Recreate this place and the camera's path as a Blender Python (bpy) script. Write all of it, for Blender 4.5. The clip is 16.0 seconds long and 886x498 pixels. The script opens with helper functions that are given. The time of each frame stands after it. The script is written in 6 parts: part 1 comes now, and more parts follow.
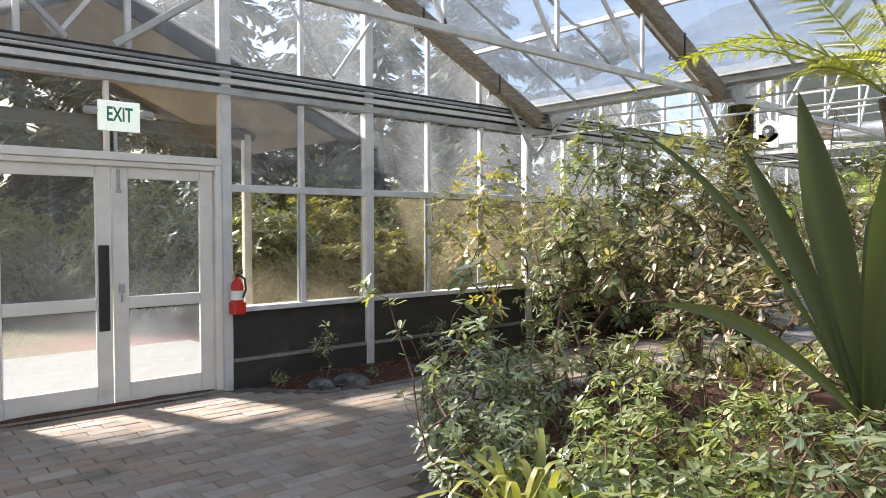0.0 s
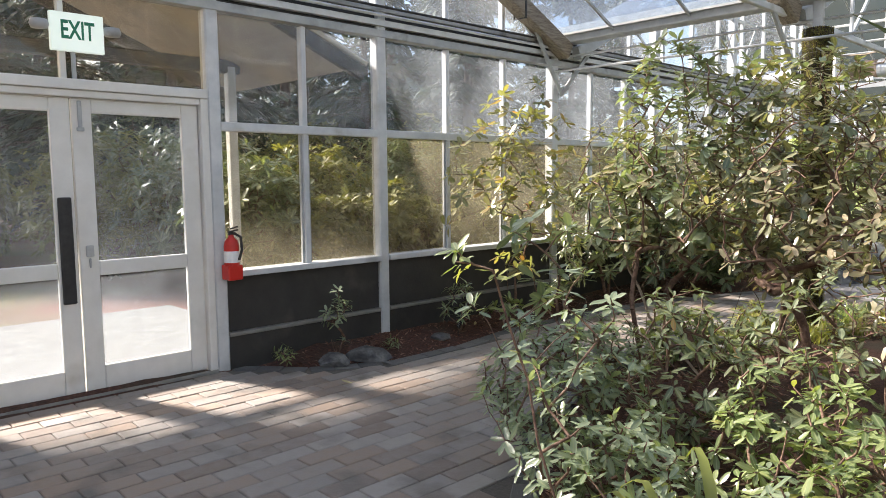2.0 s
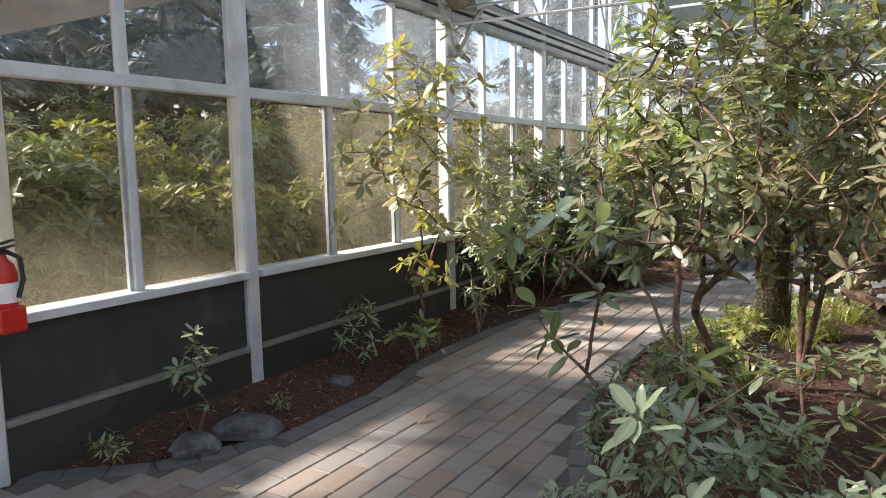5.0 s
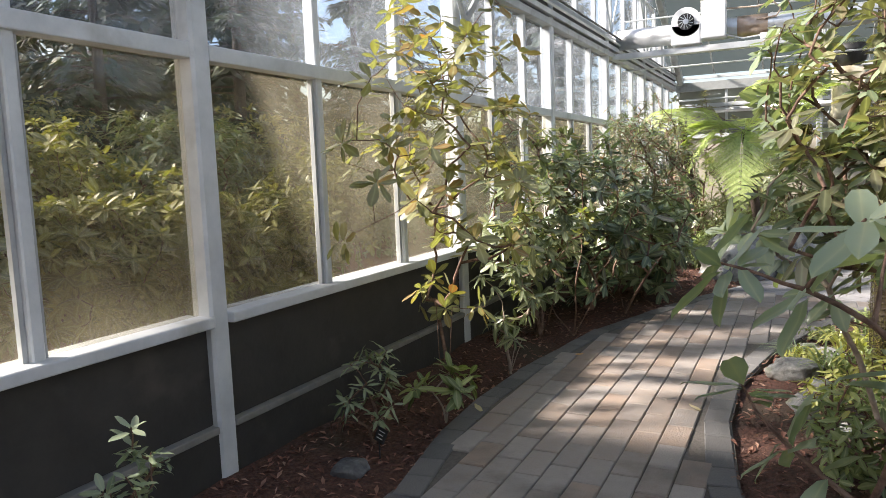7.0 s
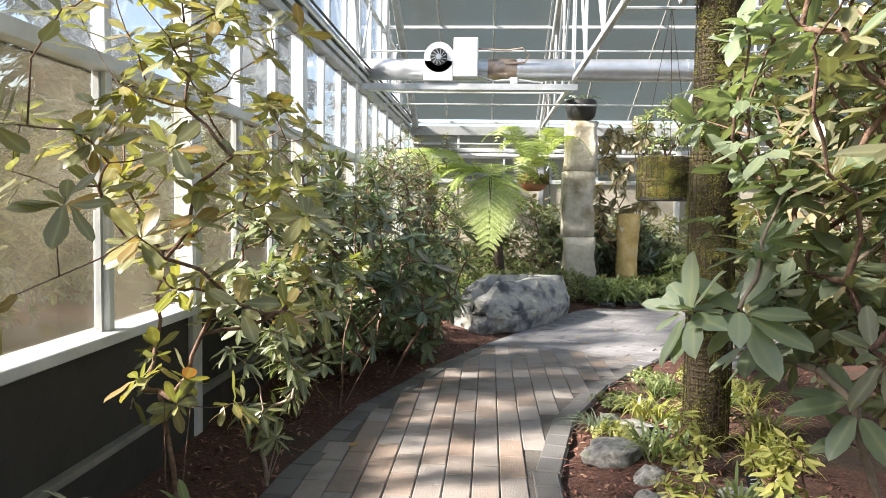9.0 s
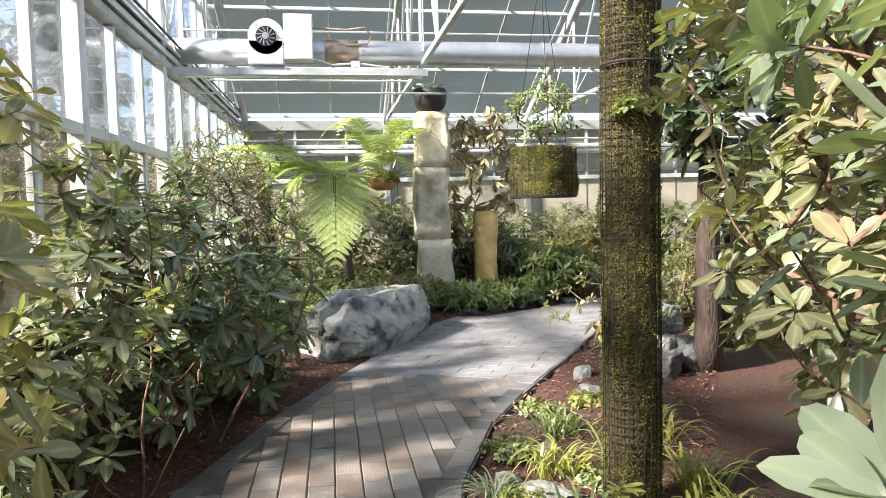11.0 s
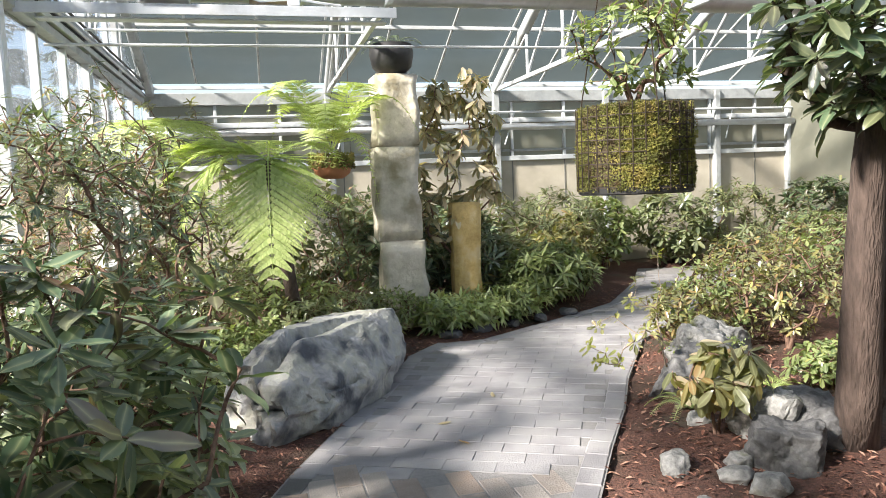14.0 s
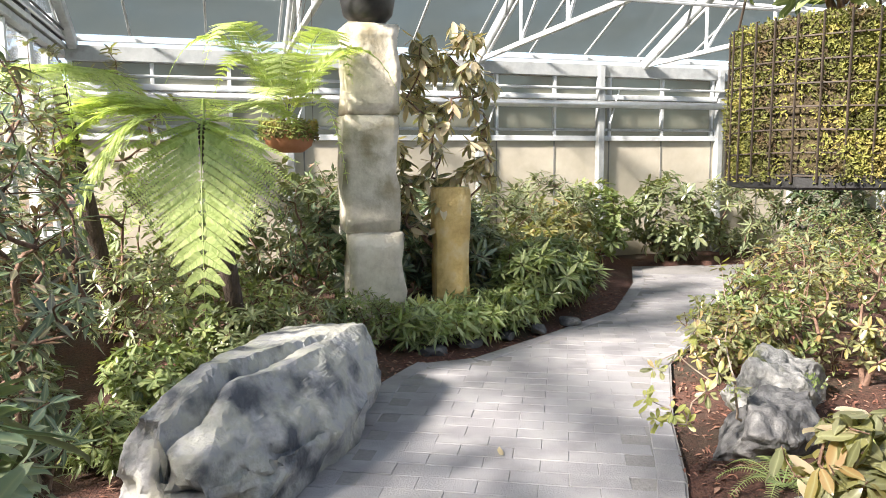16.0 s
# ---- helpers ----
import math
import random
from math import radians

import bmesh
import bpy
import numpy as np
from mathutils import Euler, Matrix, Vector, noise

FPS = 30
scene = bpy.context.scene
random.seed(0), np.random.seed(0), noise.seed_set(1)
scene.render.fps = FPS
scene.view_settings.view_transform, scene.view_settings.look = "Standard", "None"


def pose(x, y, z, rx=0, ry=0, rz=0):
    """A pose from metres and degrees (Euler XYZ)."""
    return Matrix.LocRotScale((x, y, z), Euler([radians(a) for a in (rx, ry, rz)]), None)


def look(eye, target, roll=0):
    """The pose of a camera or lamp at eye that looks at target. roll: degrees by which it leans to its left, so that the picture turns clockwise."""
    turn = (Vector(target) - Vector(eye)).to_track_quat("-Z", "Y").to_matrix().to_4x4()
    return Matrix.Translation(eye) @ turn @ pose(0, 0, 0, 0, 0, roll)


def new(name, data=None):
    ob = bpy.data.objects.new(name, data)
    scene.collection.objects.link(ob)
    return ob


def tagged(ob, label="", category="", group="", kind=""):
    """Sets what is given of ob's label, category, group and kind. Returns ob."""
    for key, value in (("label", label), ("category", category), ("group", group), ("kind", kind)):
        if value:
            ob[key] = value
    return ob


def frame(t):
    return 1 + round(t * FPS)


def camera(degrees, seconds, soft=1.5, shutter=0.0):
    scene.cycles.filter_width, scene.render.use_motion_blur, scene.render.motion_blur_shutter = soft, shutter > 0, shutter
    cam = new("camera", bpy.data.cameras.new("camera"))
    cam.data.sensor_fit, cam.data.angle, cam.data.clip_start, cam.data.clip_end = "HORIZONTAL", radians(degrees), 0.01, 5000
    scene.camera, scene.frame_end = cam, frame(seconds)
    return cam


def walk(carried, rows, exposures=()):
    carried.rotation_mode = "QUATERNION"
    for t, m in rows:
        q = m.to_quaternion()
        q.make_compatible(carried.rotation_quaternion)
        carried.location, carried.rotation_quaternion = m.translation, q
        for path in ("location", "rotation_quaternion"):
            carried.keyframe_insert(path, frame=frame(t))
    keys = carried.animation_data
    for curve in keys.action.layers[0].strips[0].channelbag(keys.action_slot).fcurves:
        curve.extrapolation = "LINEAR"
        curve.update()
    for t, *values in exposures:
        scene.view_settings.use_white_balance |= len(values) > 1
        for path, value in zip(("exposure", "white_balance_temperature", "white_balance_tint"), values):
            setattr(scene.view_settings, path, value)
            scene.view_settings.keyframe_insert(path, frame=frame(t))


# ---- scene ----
cam = camera(63.7, 16.0, soft=0.6)
PATH = [
    (0, (6.534, -2.948, 1.572), (5.032, -1.629, 1.51), -0.1),
    (0.5, (6.135, -2.897, 1.538), (4.67, -1.537, 1.476), 0.7),
    (1, (5.884, -2.878, 1.535), (4.521, -1.417, 1.428), -0.1),
    (1.5, (5.6, -2.729, 1.536), (4.202, -1.308, 1.372), -2.3),
    (2, (5.348, -2.595, 1.529), (3.906, -1.224, 1.331), -0.5),
    (2.5, (5.007, -2.416, 1.49), (3.608, -0.999, 1.298), 1.9),
    (3, (4.715, -2.212, 1.483), (3.449, -0.671, 1.322), 3.0),
    (3.5, (4.393, -1.962, 1.504), (3.177, -0.383, 1.338), 2.3),
    (4, (4.044, -1.806, 1.442), (2.883, -0.188, 1.263), 2.6),
    (4.5, (3.786, -1.743, 1.46), (2.772, -0.033, 1.246), 2.2),
    (4.7, (3.673, -1.733, 1.466), (2.634, -0.04, 1.235), -0.2),
    (6.8, (2.446, -0.786, 1.394), (1.527, 0.976, 1.168), -3.4),
    (7, (2.365, -0.687, 1.404), (1.474, 1.09, 1.183), -2.2),
    (7.5, (2.144, -0.427, 1.373), (1.527, 1.467, 1.185), -1.3),
    (8, (1.95, -0.142, 1.356), (1.626, 1.825, 1.198), -0.5),
    (8.5, (1.808, 0.204, 1.389), (1.537, 2.184, 1.303), -2.2),
    (9, (1.668, 0.428, 1.365), (1.542, 2.42, 1.245), 0.9),
    (9.5, (1.534, 0.737, 1.368), (1.697, 2.728, 1.264), 2.5),
    (9.7, (1.503, 0.868, 1.355), (1.731, 2.851, 1.239), 0.7),
    (11.8, (1.764, 2.117, 1.482), (2.1, 4.085, 1.359), -0.7),
    (12, (1.787, 2.303, 1.502), (2.132, 4.271, 1.408), 2.6),
    (12.5, (1.748, 2.652, 1.519), (2.144, 4.611, 1.458), 1.7),
    (13, (1.664, 2.985, 1.516), (2.202, 4.909, 1.429), 0.1),
    (13.5, (1.621, 3.402, 1.487), (2.153, 5.326, 1.361), -4.3),
    (14, (1.614, 3.75, 1.508), (2.099, 5.681, 1.326), -2.4),
    (14.5, (1.635, 4.058, 1.542), (2.281, 5.942, 1.363), -2.3),
    (15, (1.648, 4.49, 1.478), (2.243, 6.39, 1.281), -2.5),
    (15.5, (1.771, 4.832, 1.499), (2.31, 6.743, 1.261), -1.1),
    (16, (1.772, 5.134, 1.492), (2.364, 7.03, 1.259), -0.5),
]
walk(cam, [(t, look(eye, target, roll)) for t, eye, target, roll in PATH],
     exposures=[(0.0, 1.66, 6950, 15), (2.0, 1.64, 6850, 15), (4.0, 1.58, 6750, 15), (7.0, 1.55, 6700, 15), (9.0, 1.68, 6700, 13), (12.5, 1.7, 6600, 12), (14.0, 1.66, 6600, 12), (15.5, 1.86, 6700, 14), (16.0, 1.92, 6700, 14)])

# ---- world and sun ----
TO_SUN = Vector((-0.76, -0.28, 0.59)).normalized()
world = bpy.data.worlds.new("world")
scene.world = world
world.use_nodes = True
wn = world.node_tree.nodes
sky = wn.new("ShaderNodeTexSky")
sky.sky_type, sky.sun_disc = 'NISHITA', False
sky.sun_elevation = math.asin(TO_SUN.z)
sky.sun_rotation = math.atan2(TO_SUN.x, TO_SUN.y)
sky.air_density, sky.dust_density = 1.0, 2.0
wn["Background"].inputs["Strength"].default_value = 0.1
world.node_tree.links.new(sky.outputs["Color"], wn["Background"].inputs["Color"])
sun = new("sun", bpy.data.lights.new("sun", "SUN"))
sun.data.energy, sun.data.angle, sun.data.color = 5.0, radians(6.0), (1.0, 0.95, 0.87)
sun.matrix_world = look(TO_SUN * 30, (0, 0, 0))


# ---- materials ----
def material(name, colours, rough=0.6, scale=8.0, metal=0.0, bump=0.0, bump_scale=60.0, island=False, random_ob=False,
             translucent=0.0, wear=None, wear_scale=1.5, wear_at=0.6, stretch=(1, 1, 1), gloss=0.5, spread=0.0):
    """colours: ramp stops of grain noise (or of per-piece random); wear: a second colour in large blotches."""
    m = bpy.data.materials.new(name)
    m.use_nodes = True
    n, l = m.node_tree.nodes, m.node_tree.links
    b, out = n["Principled BSDF"], n["Material Output"]
    tc = n.new("ShaderNodeTexCoord")
    mp = n.new("ShaderNodeMapping")
    mp.inputs["Scale"].default_value = stretch
    geo = n.new("ShaderNodeNewGeometry")
    l.new(geo.outputs["Position"], mp.inputs["Vector"])
    grain = n.new("ShaderNodeTexNoise")
    grain.inputs["Scale"].default_value, grain.inputs["Detail"].default_value = scale, 6
    grain.inputs["Roughness"].default_value = 0.65
    l.new(mp.outputs["Vector"], grain.inputs["Vector"])
    ramp = n.new("ShaderNodeValToRGB")
    els = ramp.color_ramp.elements
    while len(els) < len(colours):
        els.new(0.5)
    lo, hi = (0.0, 1.0) if (island or random_ob) else (0.3, 0.7)
    for i, c in enumerate(colours):
        els[i].position = lo + (hi - lo) * i / max(1, len(colours) - 1)
        els[i].color = (*c, 1)
    value = grain.outputs["Fac"]
    if island or random_ob:
        info = n.new("ShaderNodeObjectInfo")
        add = n.new("ShaderNodeMath")
        add.operation = 'ADD'
        if island:
            l.new(geo.outputs["Random Per Island"], add.inputs[0])
        else:
            add.inputs[0].default_value = 0.0
        l.new(info.outputs["Random"], add.inputs[1])
        fr = n.new("ShaderNodeMath")
        fr.operation = 'FRACT'
        l.new(add.outputs[0], fr.inputs[0])
        mix = n.new("ShaderNodeMath")
        mix.operation = 'MULTIPLY_ADD'
        mix.inputs[1].default_value, mix.inputs[2].default_value = 0.35, -0.17
        l.new(value, mix.inputs[0])
        tot = n.new("ShaderNodeMath")
        tot.operation = 'ADD'
        tot.use_clamp = True
        l.new(mix.outputs[0], tot.inputs[0])
        l.new(fr.outputs[0], tot.inputs[1])
        value = tot.outputs[0]
    l.new(value, ramp.inputs["Fac"])
    colour = ramp.outputs["Color"]
    if translucent:
        rib = n.new("ShaderNodeAttribute")
        rib.attribute_name = "rib"
        sharp = n.new("ShaderNodeMath")
        sharp.operation = 'POWER'
        sharp.inputs[1].default_value = 5.0
        l.new(rib.outputs["Fac"], sharp.inputs[0])
        soften = n.new("ShaderNodeMath")
        soften.operation = 'MULTIPLY'
        soften.inputs[1].default_value = 0.55
        l.new(sharp.outputs[0], soften.inputs[0])
        veins = n.new("ShaderNodeMix")
        veins.data_type = 'RGBA'
        veins.inputs["B"].default_value = (0.42, 0.44, 0.26, 1)
        l.new(soften.outputs[0], veins.inputs["Factor"])
        l.new(colour, veins.inputs["A"])
        colour = veins.outputs["Result"]
    if wear:
        blot = n.new("ShaderNodeTexNoise")
        blot.inputs["Scale"].default_value, blot.inputs["Detail"].default_value = wear_scale, 5
        l.new(mp.outputs["Vector"], blot.inputs["Vector"])
        wr = n.new("ShaderNodeValToRGB")
        wr.color_ramp.elements[0].position, wr.color_ramp.elements[1].position = wear_at - 0.08, wear_at + 0.08
        l.new(blot.outputs["Fac"], wr.inputs["Fac"])
        wm = n.new("ShaderNodeMix")
        wm.data_type = 'RGBA'
        wm.inputs["B"].default_value = (*wear, 1)
        l.new(wr.outputs["Color"], wm.inputs["Factor"])
        l.new(colour, wm.inputs["A"])
        colour = wm.outputs["Result"]
    l.new(colour, b.inputs["Base Color"])
    b.inputs["Roughness"].default_value, b.inputs["Metallic"].default_value = rough, metal
    b.inputs["Specular IOR Level"].default_value = gloss
    if bump:
        bn = n.new("ShaderNodeTexNoise")
        bn.inputs["Scale"].default_value, bn.inputs["Detail"].default_value = bump_scale, 6
        l.new(mp.outputs["Vector"], bn.inputs["Vector"])
        bp = n.new("ShaderNodeBump")
        bp.inputs["Strength"].default_value, bp.inputs["Distance"].default_value = bump, 0.02
        l.new(bn.outputs["Fac"], bp.inputs["Height"])
        l.new(bp.outputs["Normal"], b.inputs["Normal"])
    if translucent:
        tr = n.new("ShaderNodeBsdfTranslucent")
        bright = n.new("ShaderNodeMix")
        bright.data_type, bright.blend_type = 'RGBA', 'MULTIPLY'
        bright.inputs["Factor"].default_value = 1.0
        bright.inputs["B"].default_value = (1.6, 1.7, 0.7, 1)
        l.new(colour, bright.inputs["A"])
        l.new(bright.outputs["Result"], tr.inputs["Color"])
        ms = n.new("ShaderNodeMixShader")
        ms.inputs["Fac"].default_value = translucent
        l.new(b.outputs["BSDF"], ms.inputs[1])
        l.new(tr.outputs["BSDF"], ms.inputs[2])
        l.new(ms.outputs["Shader"], out.inputs["Surface"])
    return m


def glass(name, haze, tint, dirt=0.25, scale=2.0, clear=(0.93, 0.96, 0.96)):
    """A thin pane: clear, faintly mirroring, with a film of grime."""
    m = bpy.data.materials.new(name)
    m.use_nodes = True
    n, l = m.node_tree.nodes, m.node_tree.links
    n.remove(n["Principled BSDF"])
    geo = n.new("ShaderNodeNewGeometry")
    tr = n.new("ShaderNodeBsdfTransparent")
    tr.inputs["Color"].default_value = (*clear, 1)
    gl = n.new("ShaderNodeBsdfGlossy")
    gl.inputs["Roughness"].default_value = 0.02
    lw = n.new("ShaderNodeLayerWeight")
    lw.inputs["Blend"].default_value = 0.5
    pw = n.new("ShaderNodeMath")
    pw.operation = 'POWER'
    pw.inputs[1].default_value = 4.0
    l.new(lw.outputs["Facing"], pw.inputs[0])
    fr = n.new("ShaderNodeMath")
    fr.operation = 'MULTIPLY_ADD'
    fr.inputs[1].default_value, fr.inputs[2].default_value = 0.6, 0.03
    l.new(pw.outputs[0], fr.inputs[0])
    m1 = n.new("ShaderNodeMixShader")
    l.new(fr.outputs[0], m1.inputs[0])
    l.new(tr.outputs[0], m1.inputs[1])
    l.new(gl.outputs[0], m1.inputs[2])
    df = n.new("ShaderNodeBsdfDiffuse")
    df.inputs["Color"].default_value = (*tint, 1)
    tl = n.new("ShaderNodeBsdfTranslucent")
    tl.inputs["Color"].default_value = (*tint, 1)
    m2 = n.new("ShaderNodeMixShader")
    m2.inputs[0].default_value = 0.6
    l.new(df.outputs[0], m2.inputs[1])
    l.new(tl.outputs[0], m2.inputs[2])
    ns = n.new("ShaderNodeTexNoise")
    ns.inputs["Scale"].default_value, ns.inputs["Detail"].default_value = scale, 7
    l.new(geo.outputs["Position"], ns.inputs["Vector"])
    ma = n.new("ShaderNodeMapRange")
    ma.inputs["From Min"].default_value, ma.inputs["From Max"].default_value = 0.35, 0.7
    ma.inputs["To Min"].default_value, ma.inputs["To Max"].default_value = haze, min(1.0, haze + dirt)
    l.new(ns.outputs["Fac"], ma.inputs["Value"])
    m3 = n.new("ShaderNodeMixShader")
    l.new(ma.outputs[0], m3.inputs[0])
    l.new(m1.outputs[0], m3.inputs[1])
    l.new(m2.outputs[0], m3.inputs[2])
    l.new(m3.outputs[0], n["Material Output"].inputs["Surface"])
    return m


WHITE = material("white_frame_paint", [(0.47, 0.5, 0.52), (0.64, 0.66, 0.67)], 0.4, 5, bump=0.08, wear=(0.34, 0.34, 0.32), wear_scale=3, wear_at=0.68)
GREY = material("grey_frame_paint", [(0.30, 0.32, 0.33), (0.44, 0.46, 0.46)], 0.45, 6, bump=0.08, wear=(0.2, 0.2, 0.19), wear_scale=4, wear_at=0.66)
DOORWHITE = material("door_paint", [(0.6, 0.6, 0.57), (0.74, 0.74, 0.71)], 0.4, 3, wear=(0.5, 0.48, 0.43), wear_scale=3, wear_at=0.7)
BLACK = material("black_rubber", [(0.012, 0.012, 0.013), (0.03, 0.03, 0.03)], 0.5, 20)
PANEL = material("dark_wall_panel", [(0.026, 0.025, 0.023), (0.046, 0.043, 0.039)], 0.7, 4, bump=0.15, bump_scale=40, wear=(0.085, 0.075, 0.065), wear_scale=2.5, wear_at=0.7)
LEDGE = material("panel_trim", [(0.16, 0.16, 0.15), (0.26, 0.25, 0.23)], 0.6, 8, bump=0.1)
WOOD = material("weathered_beam", [(0.10, 0.085, 0.065), (0.24, 0.2, 0.15), (0.34, 0.3, 0.24)], 0.8, 6, bump=0.6, bump_scale=18, stretch=(9, 1, 9))
STEEL = material("galvanised_duct", [(0.5, 0.52, 0.54), (0.68, 0.7, 0.72)], 0.38, 6, metal=0.75, bump=0.05)
COPPER = material("copper_band", [(0.42, 0.3, 0.22), (0.5, 0.4, 0.33)], 0.35, 10, metal=0.8)
TIN = material("white_enamel", [(0.74, 0.75, 0.75), (0.82, 0.83, 0.83)], 0.35, 4)
BEIGE = material("beige_panel", [(0.42, 0.38, 0.3), (0.52, 0.48, 0.4)], 0.7, 3, wear=(0.42, 0.38, 0.3), wear_scale=2, wear_at=0.66)
PAVER = material("paver", [(0.23, 0.18, 0.15), (0.3, 0.27, 0.245), (0.31, 0.235, 0.185), (0.28, 0.255, 0.235), (0.36, 0.325, 0.295)], 0.72, 14, bump=0.35, bump_scale=90, random_ob=True, island=True, wear=(0.16, 0.145, 0.13), wear_scale=2.2, wear_at=0.62)
PAVER2 = material("grey_paver", [(0.27, 0.265, 0.275), (0.315, 0.31, 0.315), (0.29, 0.285, 0.295), (0.33, 0.32, 0.32)], 0.62, 14, bump=0.3, bump_scale=90, random_ob=True, island=True, wear=(0.21, 0.205, 0.215), wear_scale=2.4, wear_at=0.54)
EDGER = material("edging_paver", [(0.1, 0.1, 0.1), (0.16, 0.155, 0.15), (0.13, 0.125, 0.12)], 0.7, 14, bump=0.35, bump_scale=90, random_ob=True, island=True)
SAND = material("joint_sand", [(0.09, 0.08, 0.07), (0.15, 0.135, 0.12)], 0.95, 60, bump=0.3)
PALESAND = material("pale_joint_sand", [(0.2, 0.195, 0.19), (0.26, 0.25, 0.245)], 0.95, 40, bump=0.3)
MULCH = material("bark_mulch", [(0.035, 0.018, 0.013), (0.09, 0.04, 0.028), (0.15, 0.07, 0.048)], 0.9, 40, bump=1.0, bump_scale=70, wear=(0.06, 0.045, 0.03), wear_scale=1.3, wear_at=0.58)
CHIP = material("bark_chip", [(0.06, 0.026, 0.018), (0.16, 0.068, 0.047), (0.26, 0.125, 0.085), (0.36, 0.23, 0.165)], 0.85, 30, island=True, random_ob=True, bump=0.3)
ROCK = material("grey_boulder", [(0.2, 0.21, 0.22), (0.32, 0.325, 0.33), (0.37, 0.37, 0.32), (0.48, 0.475, 0.46)], 0.75, 5, bump=1.0, bump_scale=20, wear=(0.07, 0.078, 0.092), wear_scale=4.6, wear_at=0.575)
ROCK_DARK = material("dark_stone", [(0.04, 0.041, 0.044), (0.1, 0.1, 0.102), (0.2, 0.2, 0.195)], 0.8, 9, bump=1.0, bump_scale=22)
STONE = material("mossy_garden_stone", [(0.1, 0.1, 0.1), (0.24, 0.24, 0.23), (0.42, 0.41, 0.39)], 0.8, 13, bump=1.0, bump_scale=26, wear=(0.12, 0.13, 0.04), wear_scale=5, wear_at=0.64)
PILLAR = material("pale_basalt", [(0.38, 0.345, 0.27), (0.58, 0.535, 0.44), (0.7, 0.66, 0.57)], 0.8, 4, bump=0.7, bump_scale=14, wear=(0.3, 0.26, 0.17), wear_scale=3, wear_at=0.6)
OCHRE = material("ochre_stone", [(0.4, 0.27, 0.09), (0.6, 0.43, 0.17), (0.66, 0.55, 0.32)], 0.8, 5, bump=0.6, bump_scale=16)
BARK = material("shrub_bark", [(0.065, 0.038, 0.026), (0.17, 0.1, 0.07), (0.27, 0.18, 0.135)], 0.85, 25, bump=0.5, bump_scale=60)
PALEBARK = material("pale_twig", [(0.25, 0.19, 0.14), (0.42, 0.34, 0.27)], 0.8, 25, bump=0.4)
TRUNKBARK = material("tree_bark", [(0.05, 0.035, 0.028), (0.12, 0.085, 0.07)], 0.9, 12, bump=1.0, bump_scale=22, stretch=(3, 3, 0.6))
TERRACOTTA = material("terracotta", [(0.34, 0.13, 0.06), (0.42, 0.19, 0.1)], 0.75, 12, bump=0.2)
RED = material("red_enamel", [(0.5, 0.02, 0.015), (0.56, 0.03, 0.02)], 0.3, 6)
GREEN_INK = material("green_lettering", [(0.0, 0.16, 0.09), (0.01, 0.2, 0.11)], 0.5, 6)
SIGNFACE = material("sign_face", [(0.68, 0.76, 0.72), (0.78, 0.83, 0.8)], 0.45, 3)
lit = SIGNFACE.node_tree.nodes["Principled BSDF"]
lit.inputs["Emission Color"].default_value, lit.inputs["Emission Strength"].default_value = (0.8, 1.0, 0.9, 1), 0.15
WIRE = material("rusty_wire_mesh", [(0.03, 0.025, 0.02), (0.07, 0.05, 0.035)], 0.7, 30, metal=0.3)
PEAT = material("peat_core", [(0.03, 0.02, 0.012), (0.09, 0.07, 0.03)], 0.95, 30, bump=1.0)
MOSS = material("moss", [(0.055, 0.04, 0.02), (0.12, 0.08, 0.04), (0.12, 0.13, 0.036), (0.21, 0.21, 0.05), (0.29, 0.24, 0.075), (0.1, 0.08, 0.038)], 0.9, 9, translucent=0.15)
PORCHWOOD = material("porch_soffit", [(0.26, 0.24, 0.2), (0.36, 0.33, 0.27)], 0.8, 4)
PORCHDARK = material("dark_fascia", [(0.05, 0.05, 0.05), (0.09, 0.09, 0.085)], 0.7, 6)
GRASS_GROUND = material("outdoor_ground", [(0.12, 0.09, 0.05), (0.18, 0.15, 0.08), (0.1, 0.11, 0.04)], 0.95, 1.2, bump=0.6, bump_scale=20, wear=(0.22, 0.1, 0.07), wear_scale=0.25, wear_at=0.5)
CONCRETE = material("outdoor_path", [(0.19, 0.18, 0.16), (0.28, 0.265, 0.24)], 0.9, 5, bump=0.2)
GLASS = glass("window_glass", 0.07, (0.3, 0.33, 0.36), 0.22, 1.3, (0.92, 0.96, 1.0))
GLASS_LOW = glass("grimy_window_glass", 0.04, (0.26, 0.24, 0.18), 0.22, 1.0, (0.95, 0.94, 0.89))
GLASS_ROOF = glass("roof_glass", 0.14, (0.36, 0.42, 0.49), 0.28, 1.1, (0.8, 0.86, 0.92))
# far slope: shade-painted panes, tint darkened further for facing away from the sun
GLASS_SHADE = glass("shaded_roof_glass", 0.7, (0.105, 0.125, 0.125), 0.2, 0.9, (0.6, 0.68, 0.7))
GLASS_FAR = glass("far_wall_glass", 0.6, (0.34, 0.34, 0.28), 0.25, 1.5, (0.6, 0.62, 0.58))


def leafy(name, colours, rough=0.33, tl=0.25, scale=3.0):
    return material(name, colours, rough, scale, island=True, random_ob=True, translucent=tl, gloss=0.8)


